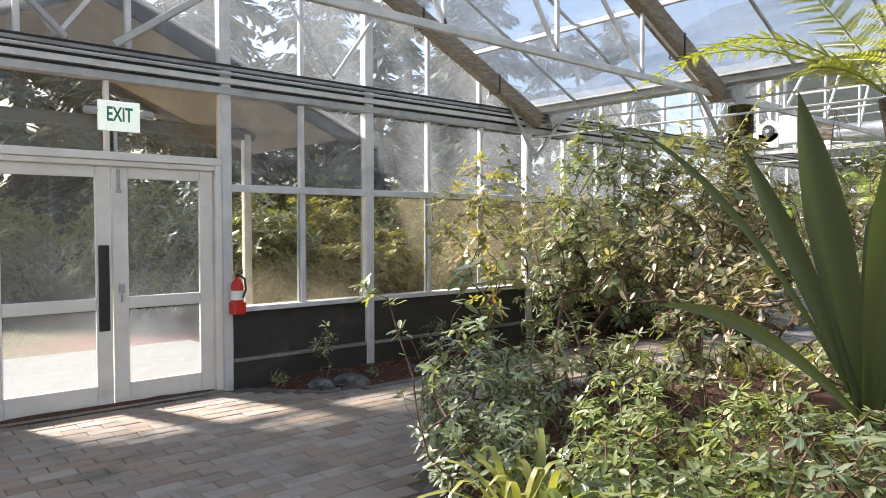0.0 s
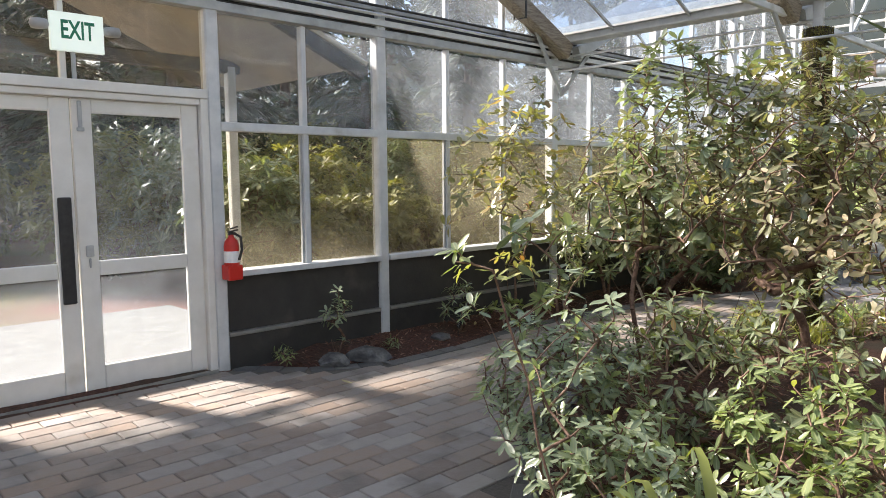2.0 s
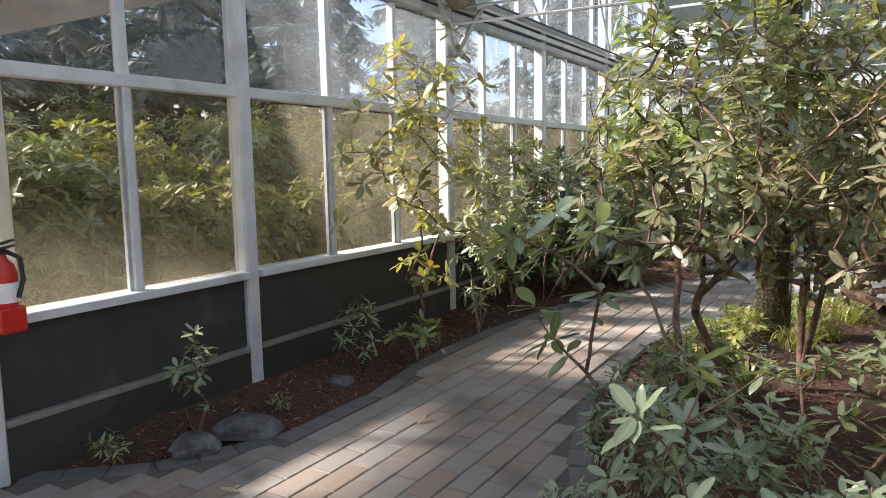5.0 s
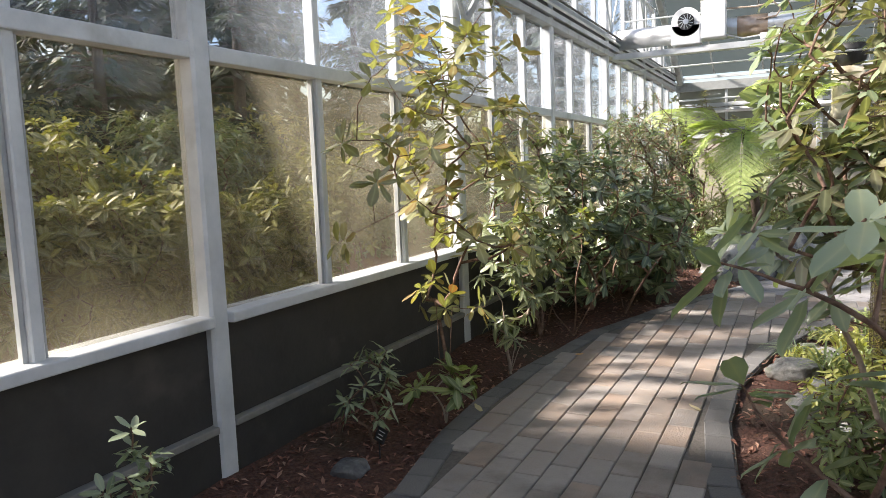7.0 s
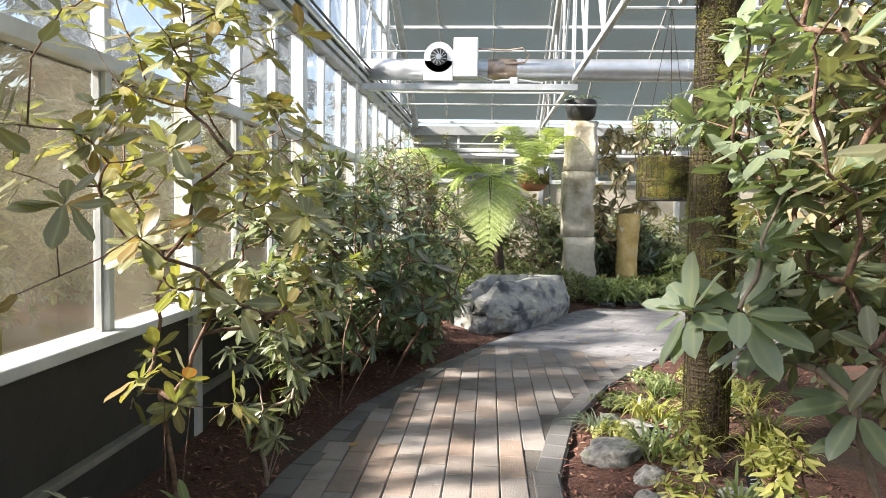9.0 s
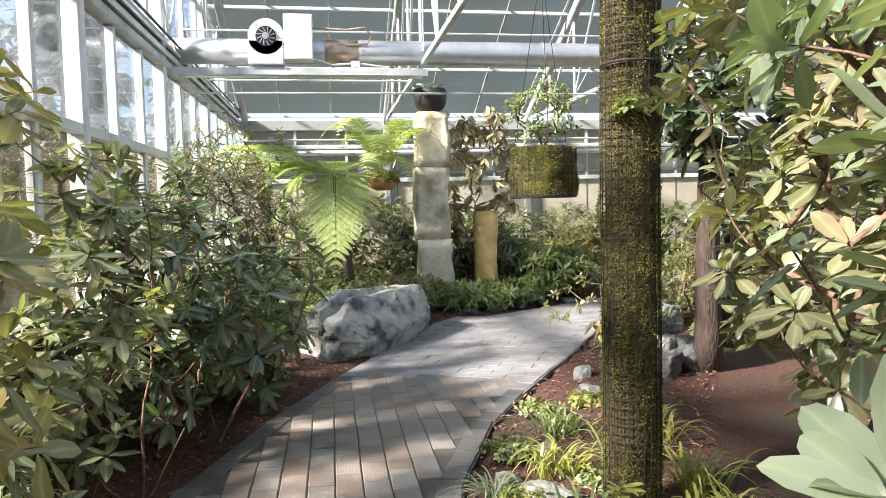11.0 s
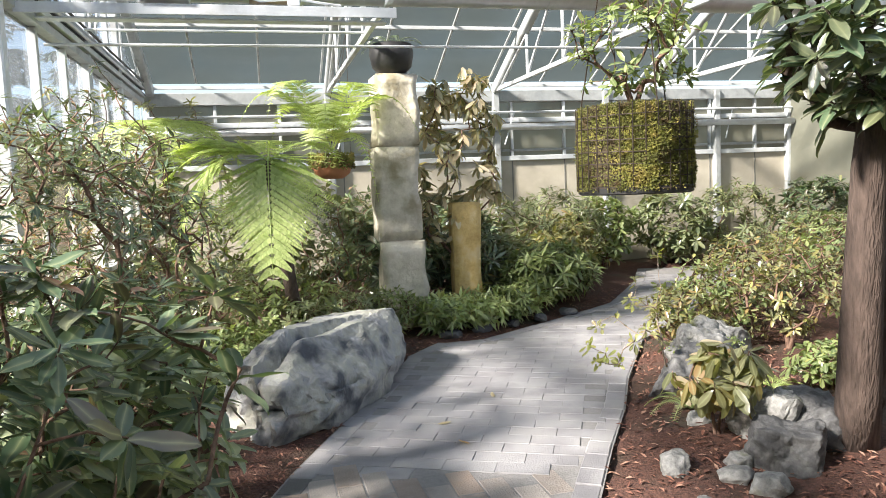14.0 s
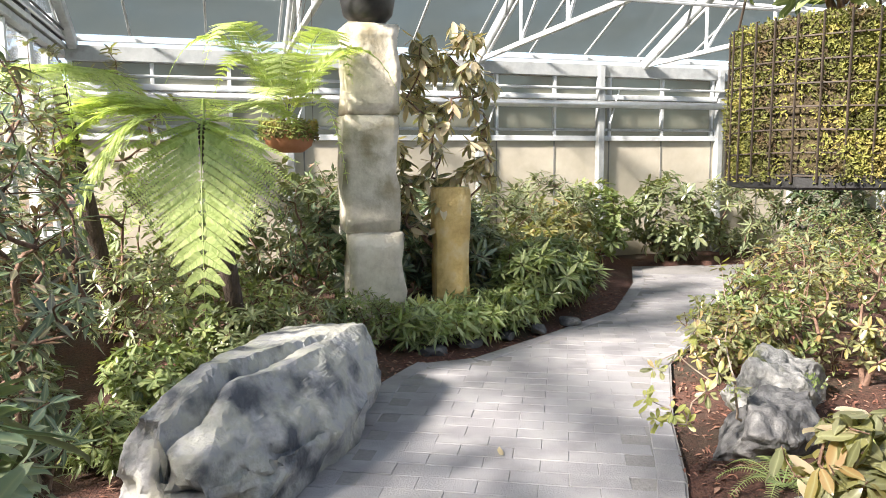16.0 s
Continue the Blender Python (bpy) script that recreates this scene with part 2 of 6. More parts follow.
LEAF_MID = leafy("rhododendron_leaf", [(0.1, 0.13, 0.065), (0.15, 0.185, 0.095), (0.2, 0.235, 0.135), (0.125, 0.155, 0.09), (0.24, 0.245, 0.105)])
LEAF_GOLD = leafy("sunlit_shrub_leaf", [(0.15, 0.16, 0.08), (0.22, 0.22, 0.1), (0.2, 0.2, 0.11), (0.28, 0.27, 0.09), (0.3, 0.19, 0.08)], tl=0.3)
LEAF_BLUE = leafy("glaucous_leaf", [(0.15, 0.2, 0.125), (0.23, 0.29, 0.19), (0.31, 0.365, 0.255), (0.18, 0.235, 0.145)], 0.32)
LEAF_DARK = leafy("dark_leaf", [(0.05, 0.09, 0.048), (0.08, 0.132, 0.07), (0.12, 0.172, 0.098), (0.125, 0.1, 0.078)], 0.34, 0.18)
LEAF_GREEN = leafy("fresh_leaf", [(0.1, 0.145, 0.055), (0.16, 0.215, 0.08), (0.23, 0.29, 0.115), (0.29, 0.33, 0.13)], 0.36, 0.3)
LEAF_LIME = leafy("lime_leaf", [(0.24, 0.27, 0.07), (0.34, 0.35, 0.1), (0.4, 0.38, 0.13)], 0.4, 0.35)
LEAF_RED = leafy("reddish_leaf", [(0.18, 0.13, 0.09), (0.28, 0.14, 0.1), (0.3, 0.23, 0.17), (0.16, 0.16, 0.09)], 0.42, 0.25)
LEAF_BROWN = leafy("drooping_brown_leaf", [(0.34, 0.28, 0.16), (0.52, 0.4, 0.28), (0.42, 0.37, 0.23), (0.58, 0.49, 0.36)], 0.45, 0.25)
LEAF_ORANGE = leafy("orange_new_leaf", [(0.42, 0.17, 0.07), (0.48, 0.26, 0.13), (0.4, 0.3, 0.15)], 0.45, 0.35)
LEAF_PALE = leafy("variegated_leaf", [(0.26, 0.35, 0.13), (0.42, 0.5, 0.23), (0.58, 0.62, 0.37), (0.48, 0.55, 0.27)], 0.4, 0.3)
LEAF_OLIVE = leafy("olive_leaf", [(0.12, 0.13, 0.065), (0.18, 0.18, 0.09), (0.25, 0.24, 0.14), (0.15, 0.15, 0.085), (0.3, 0.25, 0.15)])
FERN = leafy("fern_green", [(0.3, 0.38, 0.12), (0.4, 0.48, 0.18), (0.5, 0.56, 0.25)], 0.5, 0.35)
FERN_GOLD = leafy("backlit_fern", [(0.2, 0.23, 0.055), (0.28, 0.3, 0.075), (0.35, 0.35, 0.1)], 0.5, 0.45)
SWORD = leafy("sword_leaf", [(0.04, 0.062, 0.018), (0.06, 0.085, 0.024), (0.085, 0.11, 0.032)], 0.4, 0.25)
CONIFER = leafy("conifer_needles", [(0.02, 0.035, 0.018), (0.035, 0.06, 0.03), (0.05, 0.075, 0.035)], 0.6, 0.1)
OUT_LEAF = leafy("outdoor_shrub_leaf", [(0.12, 0.125, 0.04), (0.19, 0.185, 0.05), (0.26, 0.24, 0.07), (0.14, 0.13, 0.05)], 0.5, 0.3)


# ---- builders ----
ORIGIN = {}


def thing(name, base, label="", category="", group="", kind=""):
    ob = new(name)
    ob.location = base
    ob.empty_display_size = 0.1
    ORIGIN[ob.name] = Vector(base)
    return tagged(ob, label, category, group, kind)


def part(name, data, mat, parent=None, label="", smooth=False, kind="", category=""):
    """One mesh object, its vertices in world metres, under a thing or a part."""
    verts, faces = data
    o = ORIGIN.get(parent.name, Vector((0, 0, 0))) if parent else Vector((0, 0, 0))
    me = bpy.data.meshes.new(name)
    me.from_pydata((np.asarray(verts, float).reshape(-1, 3) - np.array(o)).tolist(), [], [list(map(int, f)) for f in faces])
    me.materials.append(mat)
    if smooth:
        me.shade_smooth()
    ob = new(name, me)
    if parent:
        ob.parent = parent
        ORIGIN[ob.name] = o
    return tagged(ob, label, category, "", kind)


def join(*meshes):
    verts, faces, k = [], [], 0
    for v, f in meshes:
        v = np.asarray(v, float).reshape(-1, 3)
        verts.append(v)
        faces += [tuple(i + k for i in q) for q in f]
        k += len(v)
    return (np.concatenate(verts) if verts else np.zeros((0, 3))), faces


QUADS = [(0, 3, 2, 1), (4, 5, 6, 7), (0, 1, 5, 4), (1, 2, 6, 5), (2, 3, 7, 6), (3, 0, 4, 7)]


def block(x0, y0, z0, x1, y1, z1):
    v = [(x0, y0, z0), (x1, y0, z0), (x1, y1, z0), (x0, y1, z0), (x0, y0, z1), (x1, y0, z1), (x1, y1, z1), (x0, y1, z1)]
    return np.array(v, float), QUADS


def soft_block(x0, y0, z0, x1, y1, z1, bevel=0.008):
    bm = bmesh.new()
    v, f = block(x0, y0, z0, x1, y1, z1)
    bv = [bm.verts.new(p) for p in v]
    for q in f:
        bm.faces.new([bv[i] for i in q])
    bmesh.ops.bevel(bm, geom=bm.edges[:], offset=bevel, segments=2, affect='EDGES', profile=0.5)
    return unpack(bm)


def unpack(bm):
    bm.verts.index_update()
    data = (np.array([v.co[:] for v in bm.verts]), [tuple(v.index for v in f.verts) for f in bm.faces])
    bm.free()
    return data


def beam(p, q, w, h, up=(0, 0, 1)):
    """A bar from p to q, w wide and h high, with chamfered corners."""
    p, q = Vector(p), Vector(q)
    d = (q - p).normalized()
    s = d.cross(Vector(up))
    s = s.normalized() if s.length > 1e-4 else Vector((1, 0, 0))
    u = s.cross(d).normalized()
    c = min(w, h) * 0.12
    ring = [(w / 2 - c, -h / 2), (w / 2, -h / 2 + c), (w / 2, h / 2 - c), (w / 2 - c, h / 2), (-w / 2 + c, h / 2), (-w / 2, h / 2 - c), (-w / 2, -h / 2 + c), (-w / 2 + c, -h / 2)]
    v = [e + s * a + u * b for e in (p, q) for a, b in ring]
    f = [(i, (i + 1) % 8, 8 + (i + 1) % 8, 8 + i) for i in range(8)] + [tuple(range(7, -1, -1)), tuple(range(8, 16))]
    return np.array([x[:] for x in v]), f


def tube(points, r0, r1=None, sides=6, caps=True):
    pts = [Vector(p) for p in points]
    r1 = r0 if r1 is None else r1
    v, f = [], []
    n = len(pts)
    side = None
    for i, p in enumerate(pts):
        d = (pts[min(i + 1, n - 1)] - pts[max(i - 1, 0)]).normalized()
        if side is None:
            side = d.orthogonal().normalized()
        side = (side - d * side.dot(d))
        side = side.normalized() if side.length > 1e-5 else d.orthogonal().normalized()
        w = d.cross(side)
        r = r0 + (r1 - r0) * i / max(1, n - 1)
        for k in range(sides):
            a = 2 * math.pi * k / sides
            v.append((p + side * (r * math.cos(a)) + w * (r * math.sin(a)))[:])
    for i in range(n - 1):
        for k in range(sides):
            f.append((i * sides + k, i * sides + (k + 1) % sides, (i + 1) * sides + (k + 1) % sides, (i + 1) * sides + k))
    if caps:
        f += [tuple(range(sides - 1, -1, -1)), tuple(range((n - 1) * sides, n * sides))]
    return np.array(v), f


def lathe(profile, centre, sides=24):
    """profile: (radius, z) pairs, turned about a vertical axis."""
    v, f = [], []
    for r, z in profile:
        for k in range(sides):
            a = 2 * math.pi * k / sides
            v.append((centre[0] + r * math.cos(a), centre[1] + r * math.sin(a), centre[2] + z))
    for i in range(len(profile) - 1):
        for k in range(sides):
            f.append((i * sides + k, i * sides + (k + 1) % sides, (i + 1) * sides + (k + 1) % sides, (i + 1) * sides + k))
    f += [tuple(range(sides - 1, -1, -1)), tuple(range((len(profile) - 1) * sides, len(profile) * sides))]
    return np.array(v), f


def pane(parent, corners, mat, thick=0.006):
    """A sheet of glass over four corners."""
    c = [Vector(p) for p in corners]
    nrm = (c[1] - c[0]).cross(c[2] - c[0]).normalized() * thick
    v = [p[:] for p in c] + [(p + nrm)[:] for p in c]
    ob = part("pane", (np.array(v), QUADS), mat, parent)
    ob.visible_shadow = False
    return ob


# ---- structure ----
WALL_Y = [-6.05, -4.2, -2.12, 0.0, 1.67, 4.3, 6.62, 9.05, 11.6, 13.3, 15.0]
VALLEY, RIDGE1, RIDGE2, FAR, BACK, EAST = 4.45, -0.8, 9.72, 15.0, -6.05, 11.0
EAVE, SLOPE = 3.12, 0.47
SILL, TRANSOM = 0.80, 1.95


def roof_z(y):
    if y < VALLEY:
        return EAVE + SLOPE * (VALLEY - RIDGE1 - abs(y - RIDGE1))
    return EAVE + SLOPE * (VALLEY * -1 + RIDGE2 - abs(y - RIDGE2))


ground = part("ground", (np.array([(-400, -400, -0.12), (400, -400, -0.12), (400, 400, -0.12), (-400, 400, -0.12)]), [(0, 1, 2, 3)]), GRASS_GROUND, kind="structure", label="bare outdoor ground with dry grass and mulch", category="ground")
part("pavement", block(-3.4, -3.4, -0.11, -0.12, 1.0, -0.02), CONCRETE, kind="structure", label="pale sunlit concrete walk outside the doors", category="pavement")

wall = thing("wall_west", (0, 0, 0), "white-framed greenhouse wall with dark panels under the glass", "wall", kind="structure")
for a, b in zip(WALL_Y, WALL_Y[1:]):
    if a == -2.12:
        continue
    part("lower_panel", join(block(-0.05, a + 0.055, 0.30, 0.02, b - 0.055, SILL - 0.052)), PANEL, wall)
    part("base_curb", block(-0.08, a + 0.055, -0.1, 0.05, b - 0.055, 0.262), PANEL, wall)
    part("trim", soft_block(-0.06, a + 0.055, 0.264, 0.062, b - 0.055, 0.298, 0.006), LEDGE, wall)
    part("sill", soft_block(-0.09, a + 0.055, SILL - 0.05, 0.085, b - 0.055, SILL, 0.008), WHITE, wall)
    part("transom", soft_block(-0.04, a + 0.055, TRANSOM - 0.035, 0.05, b - 0.055, TRANSOM + 0.035, 0.006), WHITE, wall)
    k = 3 if b - a > 2.0 else 2
    for j in range(1, k):
        y = a + (b - a) * j / k
        part("mullion", join(beam((0.0, y, SILL), (0.0, y, TRANSOM - 0.035), 0.05, 0.07, (1, 0, 0)), beam((0.0, y, TRANSOM + 0.035), (0.0, y, 2.82), 0.05, 0.07, (1, 0, 0))), WHITE, wall)
        part("glazing_bead", join(block(-0.012, y - 0.046, SILL, 0.012, y - 0.027, TRANSOM - 0.04), block(-0.012, y + 0.027, SILL, 0.012, y + 0.046, TRANSOM - 0.04)), GREY, wall)
    for j in range(k):
        y0, y1 = a + (b - a) * j / k, a + (b - a) * (j + 1) / k
        for z0, z1 in ((SILL, TRANSOM), (TRANSOM, 2.84)):
            pane(wall, [(-0.02, y0, z0), (-0.02, y1, z0), (-0.02, y1, z1), (-0.02, y0, z1)], GLASS_LOW if z0 == SILL else GLASS)
for y in WALL_Y[:-1]:
    part("post", beam((0, y, -0.05), (0, y, roof_z(y) - 0.05), 0.11, 0.12, (1, 0, 0)), WHITE, wall)
# eave band with its two rails and the pipe run
part("band", soft_block(-0.06, BACK, 2.83, 0.07, FAR, 2.90, 0.006), GREY, wall)
part("band", soft_block(-0.05, BACK, 2.93, 0.085, FAR, 2.985, 0.006), WHITE, wall)
part("band", soft_block(-0.05, BACK, 3.06, 0.07, FAR, 3.12, 0.006), GREY, wall)
part("band_recess", block(-0.04, BACK, 2.86, 0.03, FAR, 3.09), BLACK, wall)
part("pipe", tube([(0.11, BACK, 3.02), (0.11, FAR, 3.02)], 0.016, sides=8), STEEL, wall)
part("pipe", tube([(0.13, BACK, 3.09), (0.13, FAR, 3.09)], 0.012, sides=8), BLACK, wall)
# gable glazing above the band
gy = [y for y in np.arange(BACK + 0.05, FAR, 0.855)]
for i, y in enumerate(gy):
    if min(abs(y - p) for p in WALL_Y) > 0.2 and roof_z(y) > 3.3:
        part("gable_mullion", beam((0, y, 3.12), (0, y, roof_z(y) - 0.08), 0.05, 0.06, (1, 0, 0)), WHITE, wall)
for (ya, yb, ym) in ((BACK, VALLEY, RIDGE1), (VALLEY, FAR, RIDGE2)):
    ys = np.linspace(ya, yb, 13)
    for y0, y1 in zip(ys, ys[1:]):
        pane(wall, [(-0.02, y0, 3.12), (-0.02, y1, 3.12), (-0.02, y1, roof_z(y1) + 0.003), (-0.02, y0, roof_z(y0) + 0.003)], GLASS)
    for z in (4.05,):
        reach = (z - EAVE) / SLOPE
        part("gable_rail", beam((0, ya + reach, z), (0, yb - reach, z), 0.05, 0.05), WHITE, wall)
    # lattice in front of the gable glass
    step = (yb - ya) / 8
    for i in range(8):
        y0, y1 = ya + i * step, ya + (i + 1) * step
        top = lambda y: max(3.15, roof_z(y) - 0.16)
        if i % 2:
            part("lattice_bar", beam((0.10, y0, min(4.02, top(y0))), (0.10, (y0 + y1) / 2, 3.13), 0.02, 0.035), WHITE, wall)
            part("lattice_bar", beam((0.10, (y0 + y1) / 2, 3.13), (0.10, y1, min(4.02, top(y1))), 0.02, 0.035), WHITE, wall)

# valley beam and wooden rafters
roofset = thing("roof_frame", (0, 0, EAVE), "white roof frame with weathered timber rafters", "roof frame", kind="structure")
part("gutter", join(beam((-0.1, VALLEY, 3.14), (EAST, VALLEY, 3.14), 0.2, 0.1), beam((-0.1, VALLEY - 0.12, 3.22), (EAST, VALLEY - 0.12, 3.22), 0.03, 0.1), beam((-0.1, VALLEY + 0.12, 3.22), (EAST, VALLEY + 0.12, 3.22), 0.03, 0.1)), GREY, roofset)
for x in (0.16, 2.7, 5.4, 8.1, 10.8):
    for ya, yb, ym in ((BACK, VALLEY, RIDGE1), (VALLEY, FAR, RIDGE2)):
        zr = roof_z(ym) - 0.16
        for ye in (ya, yb):
            s = 0.1 if ye < ym else -0.1
            part("rafter", beam((x, ye + s, EAVE - 0.13), (x, ym, zr), 0.16 if ym == RIDGE1 else 0.11, 0.2 if ym == RIDGE1 else 0.15), WOOD if ym == RIDGE1 else GREY, roofset)
            for q in (0.16, 0.4, 0.64, 0.88) if ym == RIDGE1 else ():
                yy, zz = ye + s + (ym - ye - s) * q, EAVE - 0.13 + (zr - EAVE + 0.13) * q
                part("rafter_strap", join(block(x - 0.088, yy - 0.012, zz - 0.13, x - 0.081, yy + 0.012, zz + 0.1), block(x + 0.081, yy - 0.012, zz - 0.13, x + 0.088, yy + 0.012, zz + 0.1), block(x - 0.088, yy - 0.012, zz - 0.137, x + 0.088, yy + 0.012, zz - 0.13)), BLACK, roofset)
        if x < 1:
            continue
        part("tie_bar", beam((x, ya + 0.2, 2.98), (x, yb - 0.2, 2.98), 0.05, 0.06), WHITE, roofset)
        n = 8
        st = (yb - ya - 0.6) / n
        for i in range(n):
            y0, y1 = ya + 0.3 + i * st, ya + 0.3 + (i + 1) * st
            up0 = roof_z(y0) - 0.28
            up1 = roof_z(y1) - 0.28
            a, b = ((x, y0, 3.0), (x, y1, up1)) if i < n / 2 else ((x, y0, up0), (x, y1, 3.0))
            part("web_bar", beam(a, b, 0.03, 0.04), WHITE, roofset)
            if i:
                part("web_bar", beam((x, y0, 3.0), (x, y0, up0), 0.03, 0.04), WHITE, roofset)
    if x > 1:
        part("knee_brace", join(beam((x, VALLEY - 0.55, 3.0), (x, VALLEY, 2.5), 0.03, 0.05), beam((x, VALLEY + 0.55, 3.0), (x, VALLEY, 2.5), 0.03, 0.05)), GREY, roofset)
part("knee_brace", join(beam((0.16, VALLEY - 0.75, 3.3), (0.1, VALLEY - 0.1, 2.5), 0.03, 0.05), beam((0.16, VALLEY + 0.45, 3.1), (0.1, VALLEY - 0.1, 2.5), 0.03, 0.05)), GREY, roofset)
roof = thing("roof", (0, 0, EAVE), "glass greenhouse roof of dusty translucent panes", "roof", kind="structure")
for ya, yb in ((BACK, RIDGE1), (RIDGE1, VALLEY), (VALLEY, RIDGE2), (RIDGE2, FAR)):
    for q in (0.0, 0.25, 0.5, 0.75, 1.0):
        y = ya + (yb - ya) * q
        z = roof_z(y) - 0.05
        if q in (0.0, 1.0) and y in (VALLEY,):
            continue
        part("purlin", beam((-0.05, y, z), (EAST, y, z), 0.045, 0.05), WHITE, roofset)
    # the slope turned from the sun gets the glass with shade in its tint
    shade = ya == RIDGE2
    xs = np.arange(-0.1, EAST + 0.5, 0.9)
    for x in xs:
        part("glazing_bar", beam((x, ya + 0.05, roof_z(ya + 0.05) - 0.012), (x, yb - 0.05, roof_z(yb - 0.05) - 0.012), 0.03, 0.03), GREY, roofset)
    for x0 in xs[:-1]:
        for q in range(4):
            y0, y1 = ya + (yb - ya) * q / 4, ya + (yb - ya) * (q + 1) / 4
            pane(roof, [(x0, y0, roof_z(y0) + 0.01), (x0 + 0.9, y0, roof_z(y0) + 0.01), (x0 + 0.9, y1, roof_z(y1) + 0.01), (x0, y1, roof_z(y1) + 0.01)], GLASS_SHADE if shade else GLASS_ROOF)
for y in (VALLEY,):
    for x in (2.9, 5.4, 8.1, 10.8):
        part("valley_post", beam((x, y, -0.05), (x, y, 3.1), 0.08, 0.08), WHITE, roofset)
for z, y in ((2.66, 4.25), (2.86, 4.5)):
    part("spray_pipe", tube([(0.05, y, z + 0.1), (EAST, y, z)], 0.013, sides=6), STEEL, roofset)

# far wall
far = thing("wall_north", (0, FAR, 0), "far greenhouse wall with beige panels, narrow windows and heating pipes", "wall", kind="structure")
part("lower_panel", block(0.06, FAR - 0.02, -0.1, EAST, FAR + 0.06, 1.84), BEIGE, far)
part("rail", soft_block(0.06, FAR - 0.07, 1.84, EAST, FAR + 0.05, 1.92), WHITE, far)
part("rail", soft_block(0.06, FAR - 0.05, 1.99, EAST, FAR - 0.01, 2.03), GREY, far)
part("rail", soft_block(0.06, FAR - 0.07, 2.46, EAST, FAR + 0.05, 2.54), WHITE, far)
part("eave_plate", soft_block(0.06, FAR - 0.09, 2.8, EAST, FAR + 0.07, 2.98), GREY, far)
part("pipe", tube([(0.1, FAR - 0.2, 2.38), (EAST, FAR - 0.2, 2.38)], 0.055, sides=10), STEEL, far, smooth=True)
part("pipe", tube([(0.1, FAR - 0.16, 2.62), (EAST, FAR - 0.16, 2.62)], 0.02, sides=8), WHITE, far)
for i, x in enumerate(np.arange(0.1, EAST, 0.93)):
    part("mullion", beam((x, FAR - 0.02, 1.92), (x, FAR - 0.02, 2.8), 0.045, 0.06), WHITE, far)
    pane(far, [(x, FAR + 0.02, 1.92), (x + 0.93, FAR + 0.02, 1.92), (x + 0.93, FAR + 0.02, 2.85), (x, FAR + 0.02, 2.85)], GLASS_FAR)
    part("seam", block(x - 0.01, FAR - 0.028, 0.0, x + 0.01, FAR - 0.02, 1.84), LEDGE, far)
for x in (2.7, 5.4, 7.35, 9.5):
    part("post", beam((x, FAR - 0.08, -0.05), (x, FAR - 0.08, 2.95), 0.11, 0.11), GREY, far)
    part("crank_rod", tube([(x + 0.3, FAR - 0.12, 2.62), (x + 0.1, FAR - 0.2, 2.1)], 0.012, sides=6), WHITE, far)
# the sides that close the place
east = thing("wall_east", (EAST, 0, 0), "white-framed greenhouse end wall", "wall", kind="structure")
part("lower_panel", block(EAST, BACK, -0.1, EAST + 0.08, FAR, SILL), PANEL, east)
for y in np.arange(BACK, FAR, 1.75):
    part("post", beam((EAST + 0.02, y, SILL), (EAST + 0.02, y, roof_z(min(y, FAR - 0.01))), 0.1, 0.1, (1, 0, 0)), WHITE, east)
    pane(east, [(EAST + 0.03, y, SILL), (EAST + 0.03, y + 1.75, SILL), (EAST + 0.03, y + 1.75, 3.1), (EAST + 0.03, y, 3.1)], GLASS_FAR)
part("rail", soft_block(EAST - 0.02, BACK, 3.0, EAST + 0.06, FAR, 3.1), WHITE, east)
south = thing("wall_south", (0, BACK, 0), "white-framed greenhouse back wall", "wall", kind="structure")
part("lower_panel", block(0.06, BACK - 0.06, -0.1, EAST, BACK, SILL), PANEL, south)
for x in np.arange(0.5, EAST, 1.3):
    part("post", beam((x, BACK, SILL), (x, BACK, EAVE), 0.08, 0.08), WHITE, south)
    pane(south, [(x, BACK, SILL), (x + 1.3, BACK, SILL), (x + 1.3, BACK, EAVE), (x, BACK, EAVE)], GLASS_FAR)

# ---- paving and planting beds ----
LEFT = [(0.06, 0.22), (0.45, 0.55), (0.75, 1.15), (0.76, 1.95), (0.64, 2.6), (0.6, 3.2), (0.63, 3.95), (0.8, 5.18), (1.16, 6.3), (1.66, 7.5), (2.31, 8.84), (2.82, 9.9), (3.1, 10.22), (3.63, 10.26), (4.6, 10.85), (5.6, 11.5), (6.7, 12.9), (7.5, 14.2)]
RIGHT = [(9.6, 13.7), (7.86, 12.34), (6.2, 10.7), (4.95, 9.6), (4.2, 8.5), (3.85, 7.9), (3.43, 7.28), (3.0, 6.6), (2.6, 5.9), (2.25, 5.0), (2.06, 4.0), (2.06, 3.3), (2.16, 2.5), (2.4, 1.6), (2.85, 0.6), (3.45, -0.25), (4.3, -0.95), (5.6, -1.55), (7.0, -2.1), (10.9, -3.2)]
PAVED = [(0.06, BACK)] + LEFT + RIGHT + [(10.9, BACK)]


def inside(x, y, poly):
    odd = False
    for (x0, y0), (x1, y1) in zip(poly, poly[1:] + poly[:1]):
        if (y0 > y) != (y1 > y) and x < (x1 - x0) * (y - y0) / (y1 - y0) + x0:
            odd = not odd
    return odd


def edge_gap(x, y, line):
    best = 9.0
    for (x0, y0), (x1, y1) in zip(line, line[1:]):
        dx, dy = x1 - x0, y1 - y0
        q = max(0.0, min(1.0, ((x - x0) * dx + (y - y0) * dy) / (dx * dx + dy * dy)))
        best = min(best, math.hypot(x - x0 - q * dx, y - y0 - q * dy))
    return best


